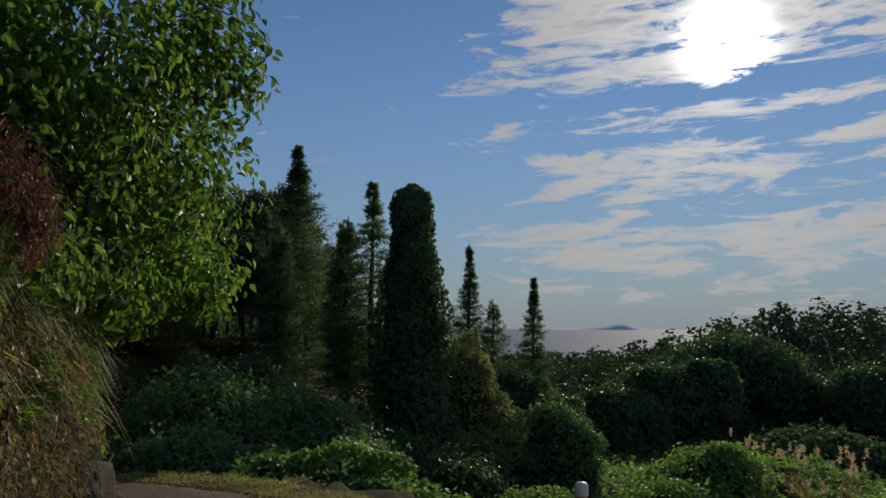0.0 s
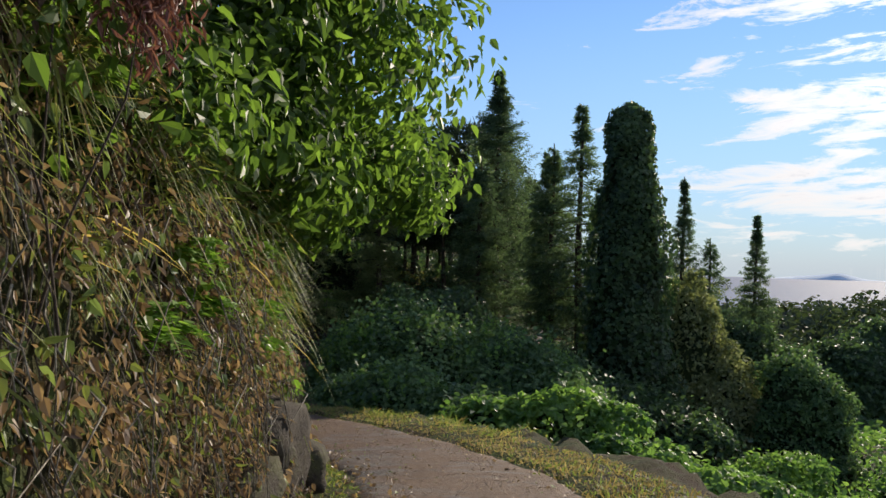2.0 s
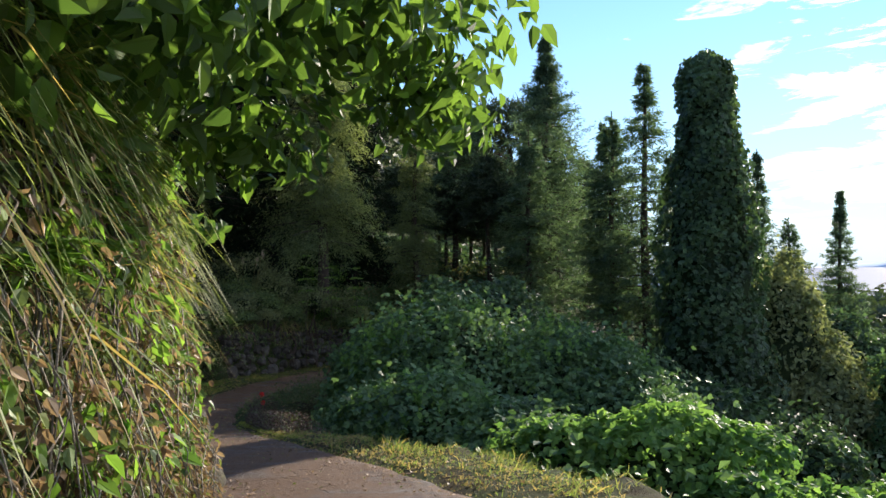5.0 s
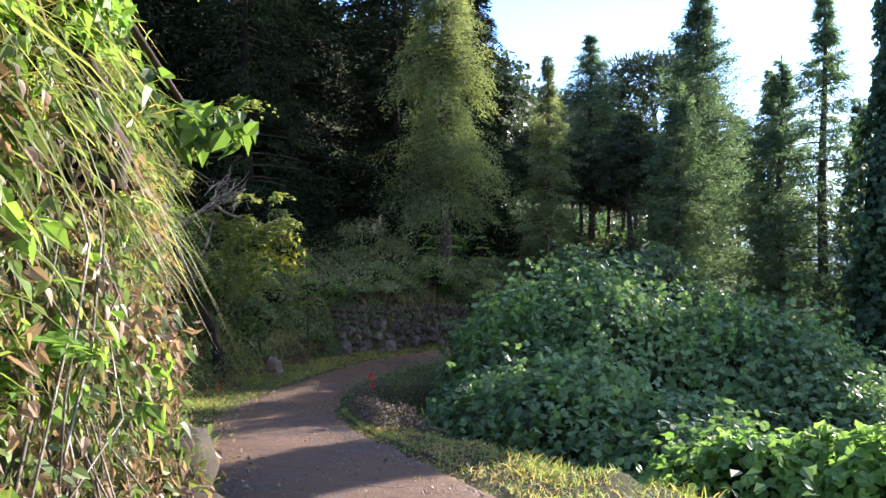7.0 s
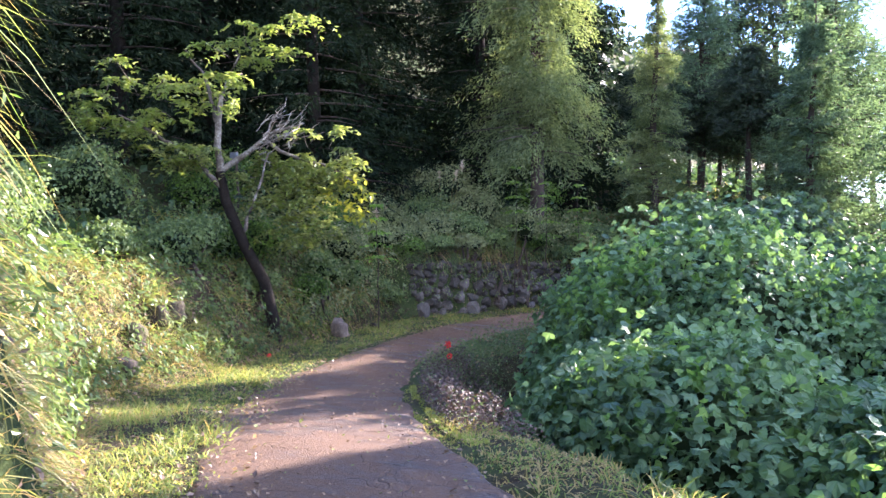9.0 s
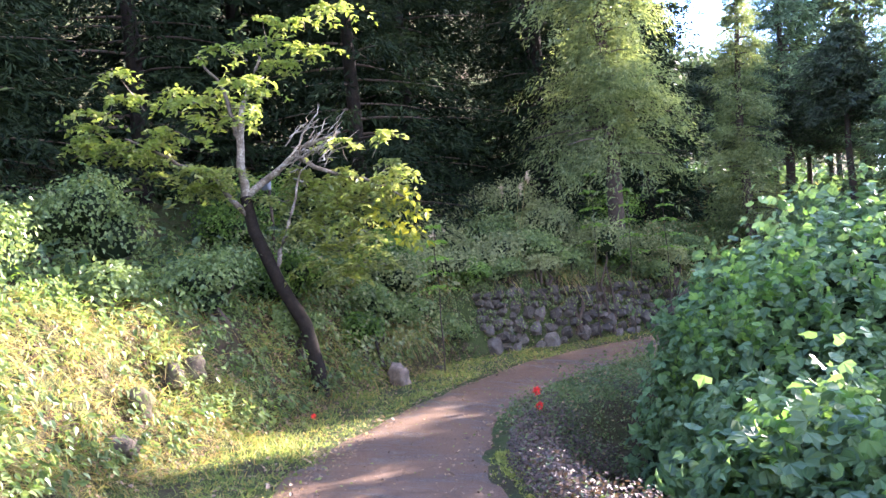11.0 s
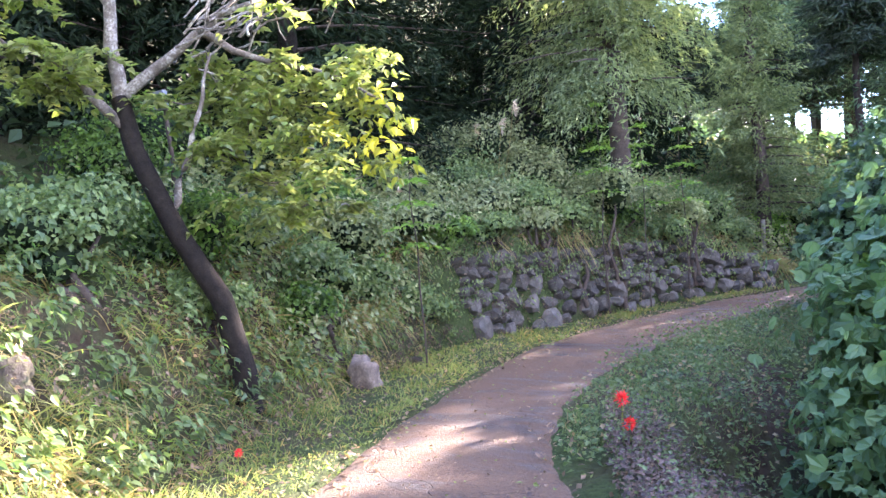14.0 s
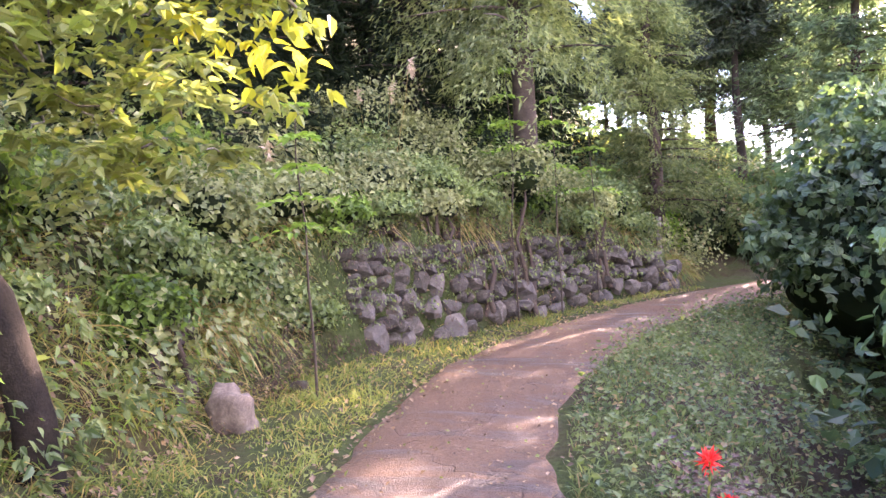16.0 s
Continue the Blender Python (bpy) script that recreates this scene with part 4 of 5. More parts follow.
bank_blades("hanging_grass", 2800, 1.0, 11.0, 0.3, 0.75, 0.55, 0.011, 0.9, M_GRASS, "long arching grass hanging from the bank", 43, tufts=90)
bank_blades("bank_grass", 7000, 9.0, 14.0, 0.36, 1.6, 0.3, 0.007, 0.9, M_BANKGRASS, "fine yellow-green grass on the sunny bank", 28, tufts=130)
bank_blades("bank_grass", 36000, 12.6, 20.5, -0.05, 2.6, 0.3, 0.0065, 0.7, M_BANKGRASS, "fine yellow-green grass on the sunny bank", 44)
bank_blades("bank_grass", 3600, 8.6, 14.5, 0.36, 1.3, 0.65, 0.011, 0.95, M_GRASS, "long green grass tumbling down the bank", 48, tufts=60)
bank_blades("bank_tussocks", 3000, 10.5, 16.5, 0.4, 1.2, 0.5, 0.009, 0.9, M_STRAW, "tawny tussocks hanging down the bank", 33, tufts=70)
bank_blades("bamboo_grass", 15000, 13.0, 26.0, 0.3, 3.4, 0.42, 0.013, 0.6, M_GRASS, "bamboo grass and ferns on the hillside", 46, tufts=520)
bank_blades("hillside_straw", 14000, 14.0, 26.0, 0.0, 2.6, 0.3, 0.009, 0.8, M_STRAW, "withered grass on the hillside", 30, tufts=420)
bank_blades("wall_top_grass", 4000, 24.0, 34.0, 0.3, 0.9, 0.55, 0.014, 0.9, M_STRAW, "pale grass hanging over the stone wall", 49, tufts=60)


def verge(name, n, y0, y1, d0, d1, size, mat, label, seed, droop=0.5):
    global rng
    rng = np.random.default_rng(seed)
    x, y, ry, d = strip(n, y0, y1, d0, d1)
    keep = lumps(x, y, 0.5, seed) + rng.normal(0, 0.35, n) > -0.3
    x, y = x[keep], y[keep]
    n = len(x)
    P = np.stack([x, y, land(x, y) - 0.01], -1)
    al = rng.normal(0, 0.5, (n, 3))
    al[:, 2] = 0.8
    size = size * (0.7 + 0.6 * np.clip(lumps(x, y, 0.8, seed + 1), -0.5, 1))
    tagged(new(name, blades(name, P, al, size, 0.009, droop, mat)), label, "grass", kind="stuff")


verge("verge_grass", 26000, 1, 17, -1.95, -0.95, 0.12, M_STRAW, "short dry grass along the outer road edge", 51)
verge("verge_grass", 16000, 2, 16, 0.95, 1.55, 0.13, M_GRASS, "fresh green grass along the bank foot", 52)
verge("verge_grass", 46000, 15, 33, 0.8, 2.7, 0.21, M_GRASS, "sunlit short grass beside the lane", 53)
verge("verge_grass", 24000, 21.0, 33, -2.4, -0.8, 0.16, M_WEED, "weedy green verge beside the lane", 54)
verge("verge_grass", 26000, 36, 47.5, 2.5, 12, 0.34, M_GRASS, "sunlit long grass on the far rise", 32)
verge("verge_grass", 5000, 32.5, 44, -3.5, -0.85, 0.25, M_GRASS, "weedy grass beside the far lane", 31)
verge("verge_grass", 7000, 12.0, 17.5, -2.9, -1.45, 0.24, M_GRASS, "green grass at the brink of the slope", 29)
verge("verge_moss", 7000, 15.6, 19.5, -1.32, -1.02, 0.07, M_MOSS, "bright yellow-green moss and sedge on the road edge", 55)


def litter(name, n, y0, y1, d0, d1, size, mat, label, seed, lift=0.015):
    global rng
    rng = np.random.default_rng(seed)
    x, y, ry, d = strip(n, y0, y1, d0, d1)
    i, dd = beside(x, y)
    z = np.where(np.abs(dd) < half_width(ROAD[i, 1]), ROAD_Z[i] + 0.008, land(x, y)) + rng.uniform(0.0, 1, n) ** 2 * lift
    tagged(new(name, leaves(name, np.stack([x, y, z], -1), np.tile([0, 0, 1.0], (n, 1)), size, mat, DIAMOND, None, 0.45)), label, "leaf litter", kind="stuff")


litter("verge_weeds", 11000, 20.5, 33, -3.4, -0.85, 0.055, M_WEED, "small leafy weeds beside the lane", 35, 0.3)
litter("verge_weeds", 1200, 2, 16, -1.75, -1.0, 0.035, M_STRAW, "dry weeds along the road edge", 36, 0.08)
litter("fallen_leaves", 3600, 3, 33, 0.5, 1.9, 0.055, M_DEAD, "fallen brown leaves along the lane", 56)
litter("fallen_leaves", 900, 3, 33, -1.6, -0.6, 0.05, M_DEAD, "fallen brown leaves along the lane", 57)
litter("fallen_leaves", 2600, 7, 32, -0.9, 0.9, 0.032, M_DEAD, "scattered fallen leaves on the asphalt", 58)
litter("dead_brush", 34000, 16.0, 22.0, -3.0, -1.2, 0.036, M_BRUSH, "brown withered brush in the ditch", 59, 0.35)


def overhanging_tree():
    """The tree on the bank whose boughs hang over the lane."""
    global rng
    rng = np.random.default_rng(61)
    x, y = -4.9, 8.2
    z0 = ground_at(x, y)
    t = thing("roadside_tree", (x, y, z0), "leafy tree leaning over the lane from the bank", "tree")
    blobs = [(-4.3, 7.4, 3.3, 1.6, 2.0, 1.7), (-3.6, 9.0, 3.0, 1.2, 1.5, 1.3), (-3.6, 10.4, 1.9, 0.8, 1.0, 0.55), (-3.5, 11.2, 1.55, 0.45, 0.5, 0.3), (-3.3, 6.0, 3.6, 1.2, 1.5, 1.6), (-4.4, 4.5, 3.2, 1.2, 1.5, 1.5), (-4.0, 8.6, 1.7, 0.8, 1.0, 0.7), (-2.6, 8.0, 4.1, 0.7, 0.9, 0.8), (-4.4, 10.4, 1.25, 0.45, 0.5, 0.3), (-4.8, 10.0, 1.8, 0.6, 0.6, 0.5), (-5.9, 12.0, 0.85, 0.24, 0.3, 0.12), (-6.2, 11.6, 1.0, 0.35, 0.35, 0.2), (-6.5, 11.2, 1.3, 0.4, 0.4, 0.3), (-3.35, 7.2, 1.75, 0.4, 1.2, 0.5), (-3.1, 5.6, 1.8, 0.35, 1.0, 0.5), (-2.95, 4.3, 2.0, 0.35, 0.8, 0.5)]
    rel = [(b[0] - x, b[1] - y, b[2] - z0, *b[3:]) for b in blobs]
    limbs = [(bend((0, 0, -0.2), (0.3, 0, 1.6), 7, 0, 0.03), np.linspace(0.14, 0.09, 7))]
    part("trunk", tubes_mesh("trunk", limbs, M_BARK, 8), t)
    area = [b[3] * b[4] + b[4] * b[5] + b[3] * b[5] for b in rel]
    for b, s in zip(rel, area):
        limb = part("branch", tubes_mesh("branch", [(bend((0.25, 0, 1.3), b[:3], 8, 0.15, 0.04), np.linspace(0.06, 0.012, 8))], M_BARK), t)
        P, N = blob_points([b], int(24000 * s / sum(area)), 0.25, -0.9, 0.14)
        part("foliage", leaves("foliage", P, N + np.array([0, 0, 0.5]), 0.095 if b[1] + y < 6.3 else 0.135, M_BROAD, OVATE, None, 0.55, 1.3), limb, "green pointed leaves", "stuff")


overhanging_tree()


def leaning_tree():
    """The lichened tree at the bend that leans back to the bank."""
    global rng
    rng = np.random.default_rng(62)
    b0 = np.array([-14.78, 21.42, ground_at(-14.78, 21.42) - 0.1])
    t = thing("leaning_tree", b0, "leaning dark-trunked tree with pale lichened branches", "tree")

    def rel(pts):
        return np.array(pts) - b0

    trunk = rel([b0, (-14.8, 21.42, -2.3), (-14.95, 21.36, -1.58), (-15.25, 21.17, -0.9), (-15.54, 21.0, -0.08), (-15.64, 20.97, 0.45)])
    part("trunk", tubes_mesh("trunk", [(trunk, [0.15, 0.12, 0.105, 0.1, 0.09, 0.085])], M_BARK_DARK, 12, 0.07), t, "dark trunk")
    limbs = []
    for pts, r in [([(-15.64, 20.97, 0.4), (-15.66, 20.99, 1.36), (-15.6, 21.0, 1.9), (-15.3, 21.2, 2.6)], 0.075), ([(-15.64, 20.97, 0.45), (-15.18, 21.33, 0.88), (-14.82, 21.62, 1.2), (-14.4, 21.9, 1.35)], 0.065),
                   ([(-15.56, 21.0, 0.1), (-16.04, 20.68, 0.83), (-16.5, 20.36, 1.1), (-17.1, 19.9, 1.5)], 0.055), ([(-15.66, 20.99, 1.3), (-15.9, 20.9, 2.2), (-16.2, 20.7, 2.7)], 0.045),
                   ([(-15.0, 21.45, 1.05), (-14.5, 21.8, 0.7), (-13.9, 22.2, 0.5), (-13.5, 22.5, 0.1)], 0.04), ([(-15.3, 21.15, -0.75), (-15.0, 21.3, 0.1), (-14.85, 21.45, 0.8)], 0.04)]:
        p = rel(pts)
        s = np.linspace(0, len(p) - 1, 12)
        q = np.stack([np.interp(s, np.arange(len(p)), p[:, i]) for i in range(3)], -1)
        q[1:-1] += rng.normal(0, 0.02, (10, 3))
        limbs.append(part("branch", tubes_mesh("branch", [(q, np.linspace(r, r * 0.3, 12))], M_BARK_PALE, 7), t, "pale lichened branch"))
    twigs = []
    for q in range(46):
        a = rel([(-14.9, 21.6, 1.05)])[0] + rng.normal(0, 0.25, 3)
        twigs.append((bend(a, a + rng.normal(0, 0.22, 3) + np.array([0.25, 0.2, 0.25]), 5, 0, 0.03), np.linspace(0.014, 0.004, 5)))
    part("dead_twig", tubes_mesh("dead_twig", twigs, M_BARK_PALE, 4), limbs[1], "bare grey twigs", "stuff")
    top = []
    for c, r, m in [((-15.2, 21.3, 2.5), (0.9, 0.8, 0.55), 9), ((-16.1, 20.7, 2.1), (0.8, 0.7, 0.5), 8), ((-14.7, 21.7, 3.0), (0.6, 0.6, 0.25), 5), ((-17.0, 20.0, 1.5), (0.7, 0.6, 0.3), 7), ((-16.3, 20.5, 1.0), (0.6, 0.5, 0.35), 5),
                    ((-14.2, 22.0, 0.75), (0.7, 0.6, 0.35), 11), ((-14.4, 21.9, 0.1), (0.6, 0.5, 0.4), 10), ((-13.8, 22.3, 0.3), (0.5, 0.4, 0.4), 8),
                    ((-14.1, 22.1, -0.5), (0.6, 0.5, 0.4), 9), ((-14.9, 21.7, 0.5), (0.6, 0.5, 0.45), 9), ((-14.8, 21.8, -0.2), (0.5, 0.5, 0.4), 7), ((-16.7, 20.2, 1.9), (0.8, 0.6, 0.4), 7), ((-17.6, 19.5, 1.5), (0.7, 0.6, 0.4), 7), ((-16.1, 20.6, 0.7), (0.6, 0.5, 0.4), 6)]:
        for q in range(m):
            p = np.array(c) + rng.normal(0, 0.62, 3) * np.array(r)
            top.append((*(p - b0), *(rng.uniform(0.2, 0.36, 2)), rng.uniform(0.1, 0.22)))
            part("twig", tubes_mesh("twig", [(bend(p - b0 + np.array([0, 0, -0.02]), (np.array(c) - b0) * 0.5 + (p - b0) * 0.5 - np.array([0, 0, 0.1]), 4, 0, 0.02), np.linspace(0.004, 0.009, 4))], M_BARK_PALE, 4), limbs[len(top) % 6])
    P, A = [], []
    for c in top:
        for q in range(6):
            a, L = rng.uniform(0, 6.283), rng.uniform(0.22, 0.5)
            out, side = np.array([math.cos(a), math.sin(a), 0]), np.array([-math.sin(a), math.cos(a), 0])
            for g in np.linspace(0.12, 1, 9):
                at = np.array(c[:3]) + out * g * L + np.array([0, 0, (0.25 * g - 0.75 * g * g) * L]) + rng.normal(0, 0.02, 3)
                for w in (-1, 1):
                    P.append(at), A.append(out * 0.5 + side * w * 0.7 - np.array([0, 0, 0.55]))
    P, A = np.array(P), np.array(A)
    # High leaves mostly turn lime: sunlight on the treetop painted by colour.
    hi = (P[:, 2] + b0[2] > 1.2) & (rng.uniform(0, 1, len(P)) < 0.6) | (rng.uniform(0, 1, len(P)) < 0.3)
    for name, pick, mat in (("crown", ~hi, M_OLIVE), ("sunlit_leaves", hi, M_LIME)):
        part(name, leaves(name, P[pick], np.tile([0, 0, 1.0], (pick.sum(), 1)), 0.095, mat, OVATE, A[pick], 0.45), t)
    yel = [(*(np.array(c) - b0), 0.3, 0.28, 0.16) for c in [(-13.6, 22.4, 0.25), (-13.5, 22.5, 0.0), (-13.7, 22.3, -0.2), (-13.55, 22.45, -0.4), (-14.0, 22.1, 0.0)]]
    P, N = blob_points(yel, 150, 0.1, -0.9, 0.25)
    part("yellow_leaves", leaves("yellow_leaves", P, N * 0.4 + np.array([0, 0, 0.6]), 0.12, M_YELLOW, OVATE, None, 0.6, 1.4), t, "yellowing leaves at the branch end")


leaning_tree()
for q, (x, y, sz) in enumerate([(-14.75, 23.2, (0.22, 0.17, 0.28)), (-13.4, 17.4, (0.2, 0.2, 0.16)), (-13.9, 17.9, (0.2, 0.2, 0.2)), (-14.9, 24.5, (0.14, 0.12, 0.1)), (-14.35, 18.95, (0.13, 0.16, 0.2)), (-14.3, 18.6, (0.16, 0.18, 0.2))]):
    s = new("boulder", boulder("boulder", sz, M_PALE if q == 0 else M_BROWNROCK, 3 + q, 3, 0.75))
    s.matrix_basis = pose(x, y, ground_at(x, y) + sz[2] * 0.4, 8, 12, 40 * q)
    tagged(s, "pale grey stone at the edge of the grass", "stone")
for q, (x, y, z, sz, rz) in enumerate([(-3.52, 7.6, -0.48, (0.36, 0.46, 0.5), 10), (-3.2, 6.6, -0.55, (0.26, 0.45, 0.3), -5), (-3.05, 5.6, -0.45, (0.22, 0.4, 0.26), 20), (-3.6, 8.4, -0.75, (0.25, 0.35, 0.25), 30), (-5.76, 11.66, -0.82, (0.24, 0.28, 0.22), 30), (-5.62, 11.5, -1.14, (0.3, 0.32, 0.26), 10)]):
    s = new("boulder", boulder("boulder", sz, M_BROWNROCK, 13 + q, 3, 0.35))
    s.matrix_basis = pose(x, y, z, 6, 0, rz)
    tagged(s, "dark weathered rock at the bank foot", "rock")


# ---- dry stone wall ----
def stone_wall():
    """Rough stones fitted without mortar, larger at the foot."""
    global rng
    rng = np.random.default_rng(71)
    kinds = [boulder("stone", (0.5 * a, 0.2, 0.5 * c), M_STONE if q < 6 else M_ROCK, 40 + 3 * q, 2, 0.75) for q, (a, c) in enumerate([(1.2, 0.9), (1.0, 1.15), (0.95, 0.95), (1.3, 0.8), (1.05, 1.05), (0.85, 1.2), (1.1, 0.9), (0.95, 1.1)])]
    w = tagged(new("retaining_wall", None), "dry stone retaining wall of pale rough stones", "stone wall", kind="structure")
    s = np.concatenate([[0], np.cumsum(np.linalg.norm(np.diff(ROAD, axis=0), axis=1))])
    s0, s1 = np.interp([26.2, 32.7], ROAD[:, 1], s)
    spots = []
    for q in range(4000):
        at, h = rng.uniform(s0, s1), rng.uniform(0.03, 1.25)
        if h > np.interp(at, [s0, s1 - 2.2, s1], [1.25, 1.15, 0.4]):
            continue
        r = rng.uniform(0.09, 0.21) * (1.15 - 0.35 * h)
        if all((at - a) ** 2 + (h - g) ** 2 > (0.78 * (r + e)) ** 2 for a, g, e in spots):
            spots.append((at, h, r))
    for at, h, r in spots[:300]:
        i = int(np.argmin(np.abs(s - at)))
        d = float(foot_of(ROAD[i, 1])) + 0.02 + 0.2 * h + rng.normal(0, 0.03)
        p = ROAD[i] + ROAD_D[i] * (at - s[i]) + ROAD_N[i] * d
        ob = new("stone", kinds[rng.integers(0, 6) if rng.uniform() > 0.4 * (h < 0.7) else rng.integers(6, 8)])
        ob.parent = w
        turn = math.degrees(math.atan2(ROAD_D[i, 1], ROAD_D[i, 0]))
        ob.matrix_basis = pose(p[0], p[1], ROAD_Z[i] + h, rng.normal(-8, 6), rng.uniform(-40, 40), turn + rng.normal(0, 10)) @ Matrix.Diagonal((2.05 * r, 1.0, 2.05 * r, 1))


stone_wall()


def edging():
    """Concrete slabs along the outer road edge."""
    global rng
    rng = np.random.default_rng(72)
    bm = bmesh.new()
    bmesh.ops.create_cube(bm, size=1)
    for v in bm.verts:
        v.co = Vector((v.co.x * 0.96, v.co.y * 0.34, v.co.z * 0.2))
    bmesh.ops.bevel(bm, geom=bm.edges[:], offset=0.018, segments=2, affect="EDGES")
    me = bpy.data.meshes.new("slab")
    bm.to_mesh(me)
    bm.free()
    me.materials.append(M_ROCK)
    w = tagged(new("kerb", None), "weathered concrete edging slabs beside the road", "kerb", kind="structure")
    s = np.concatenate([[0], np.cumsum(np.linalg.norm(np.diff(ROAD, axis=0), axis=1))])
    for at in np.arange(np.interp(7.0, ROAD[:, 1], s), np.interp(13.0, ROAD[:, 1], s), 1.0):
        i = int(np.argmin(np.abs(s - at)))
        p = ROAD[i] - ROAD_N[i] * 1.72
        rise = math.degrees(math.atan2(ROAD_Z[min(i + 4, 259)] - ROAD_Z[i - 4], s[min(i + 4, 259)] - s[i - 4]))
        ob = new("slab", me)
        ob.parent = w
        turn = math.degrees(math.atan2(ROAD_D[i, 1], ROAD_D[i, 0]))
        ob.matrix_basis = pose(p[0], p[1], ROAD_Z[i] - 0.125 + rng.normal(0, 0.015), 0, -rise + rng.normal(0, 0.8), turn + rng.normal(0, 1))


edging()


def road_post(x, y, top):
    t = thing("road_post", (x, y, top - 0.7), "orange roadside marker post with a white cap", "post")
    part("body", tubes_mesh("body", [(np.array([(0, 0, ground_at(x, y) - top + 0.6), (0, 0, 0.3), (0, 0, 0.62)]), [0.045, 0.045, 0.045])], paint_mat("orange_plastic", (0.75, 0.24, 0.04)), 16, 0), t)
    part("cap", tubes_mesh("cap", [(np.array([(0, 0, 0.61), (0, 0, 0.68), (0, 0, 0.7), (0, 0, 0.705)]), [0.05, 0.05, 0.035, 0.0])], paint_mat("white_plastic", (0.8, 0.78, 0.72)), 16, 0), t, "white cap")


road_post(1.0, 5.65, 0.12)
M_RED = leaf_mat("red_petals", (0.55, 0.02, 0.02), (0.85, 0.06, 0.05), 0.35, 0.4)


def spider_lily(x, y, h, seed, wide=0.085):
    global rng
    rng = np.random.default_rng(seed)
    t = thing("red_flower", (x, y, ground_at(x, y)), "red spider lily flower on a bare green stem", "flower", "red flowers by the lane")
    stem = part("stem", tubes_mesh("stem", [(bend((0, 0, -0.03), (0.02, 0, h), 5, 0, 0.004), np.full(5, 0.006))], M_GRASS, 6), t, "green stem")
    n = 90
    d = unit(rng.normal(0, 1, (n, 3)) + np.array([0, 0, 0.3]))
    part("flower", leaves("flower", np.tile([0.02, 0, h], (n, 1)) + d * 0.012, np.cross(d, rng.normal(0, 1, (n, 3))), wide, M_RED, SPRAY, d, 0.3), stem, "red petals")


for q, (x, y, h) in enumerate([(-11.15, 21.78, 0.36), (-11.08, 21.7, 0.2), (-13.75, 20.3, 0.14)]):
    spider_lily(x, y, h, 80 + q, (0.055, 0.05, 0.03)[q])


def pale_post(x, y, h):
    t = tagged(new("boundary_post", tubes_mesh("boundary_post", [(bend((0, 0, -0.2), (0.02, 0, h), 5, 0, 0.004), np.full(5, 0.05))], M_CONCRETE, 4, 0.03)), "pale concrete boundary post by the lane", "post")
    t.location = (x, y, ground_at(x, y))


pale_post(-12.24, 35.0, 0.92)


# ---- shrubs of the bank, the hedge and the slope ----
def along(ry, u):
    i = int(np.searchsorted(ROAD[:, 1], ry))
    p = ROAD[i] + ROAD_N[i] * (float(foot_of(ry)) + u)
    return float(p[0]), float(p[1])


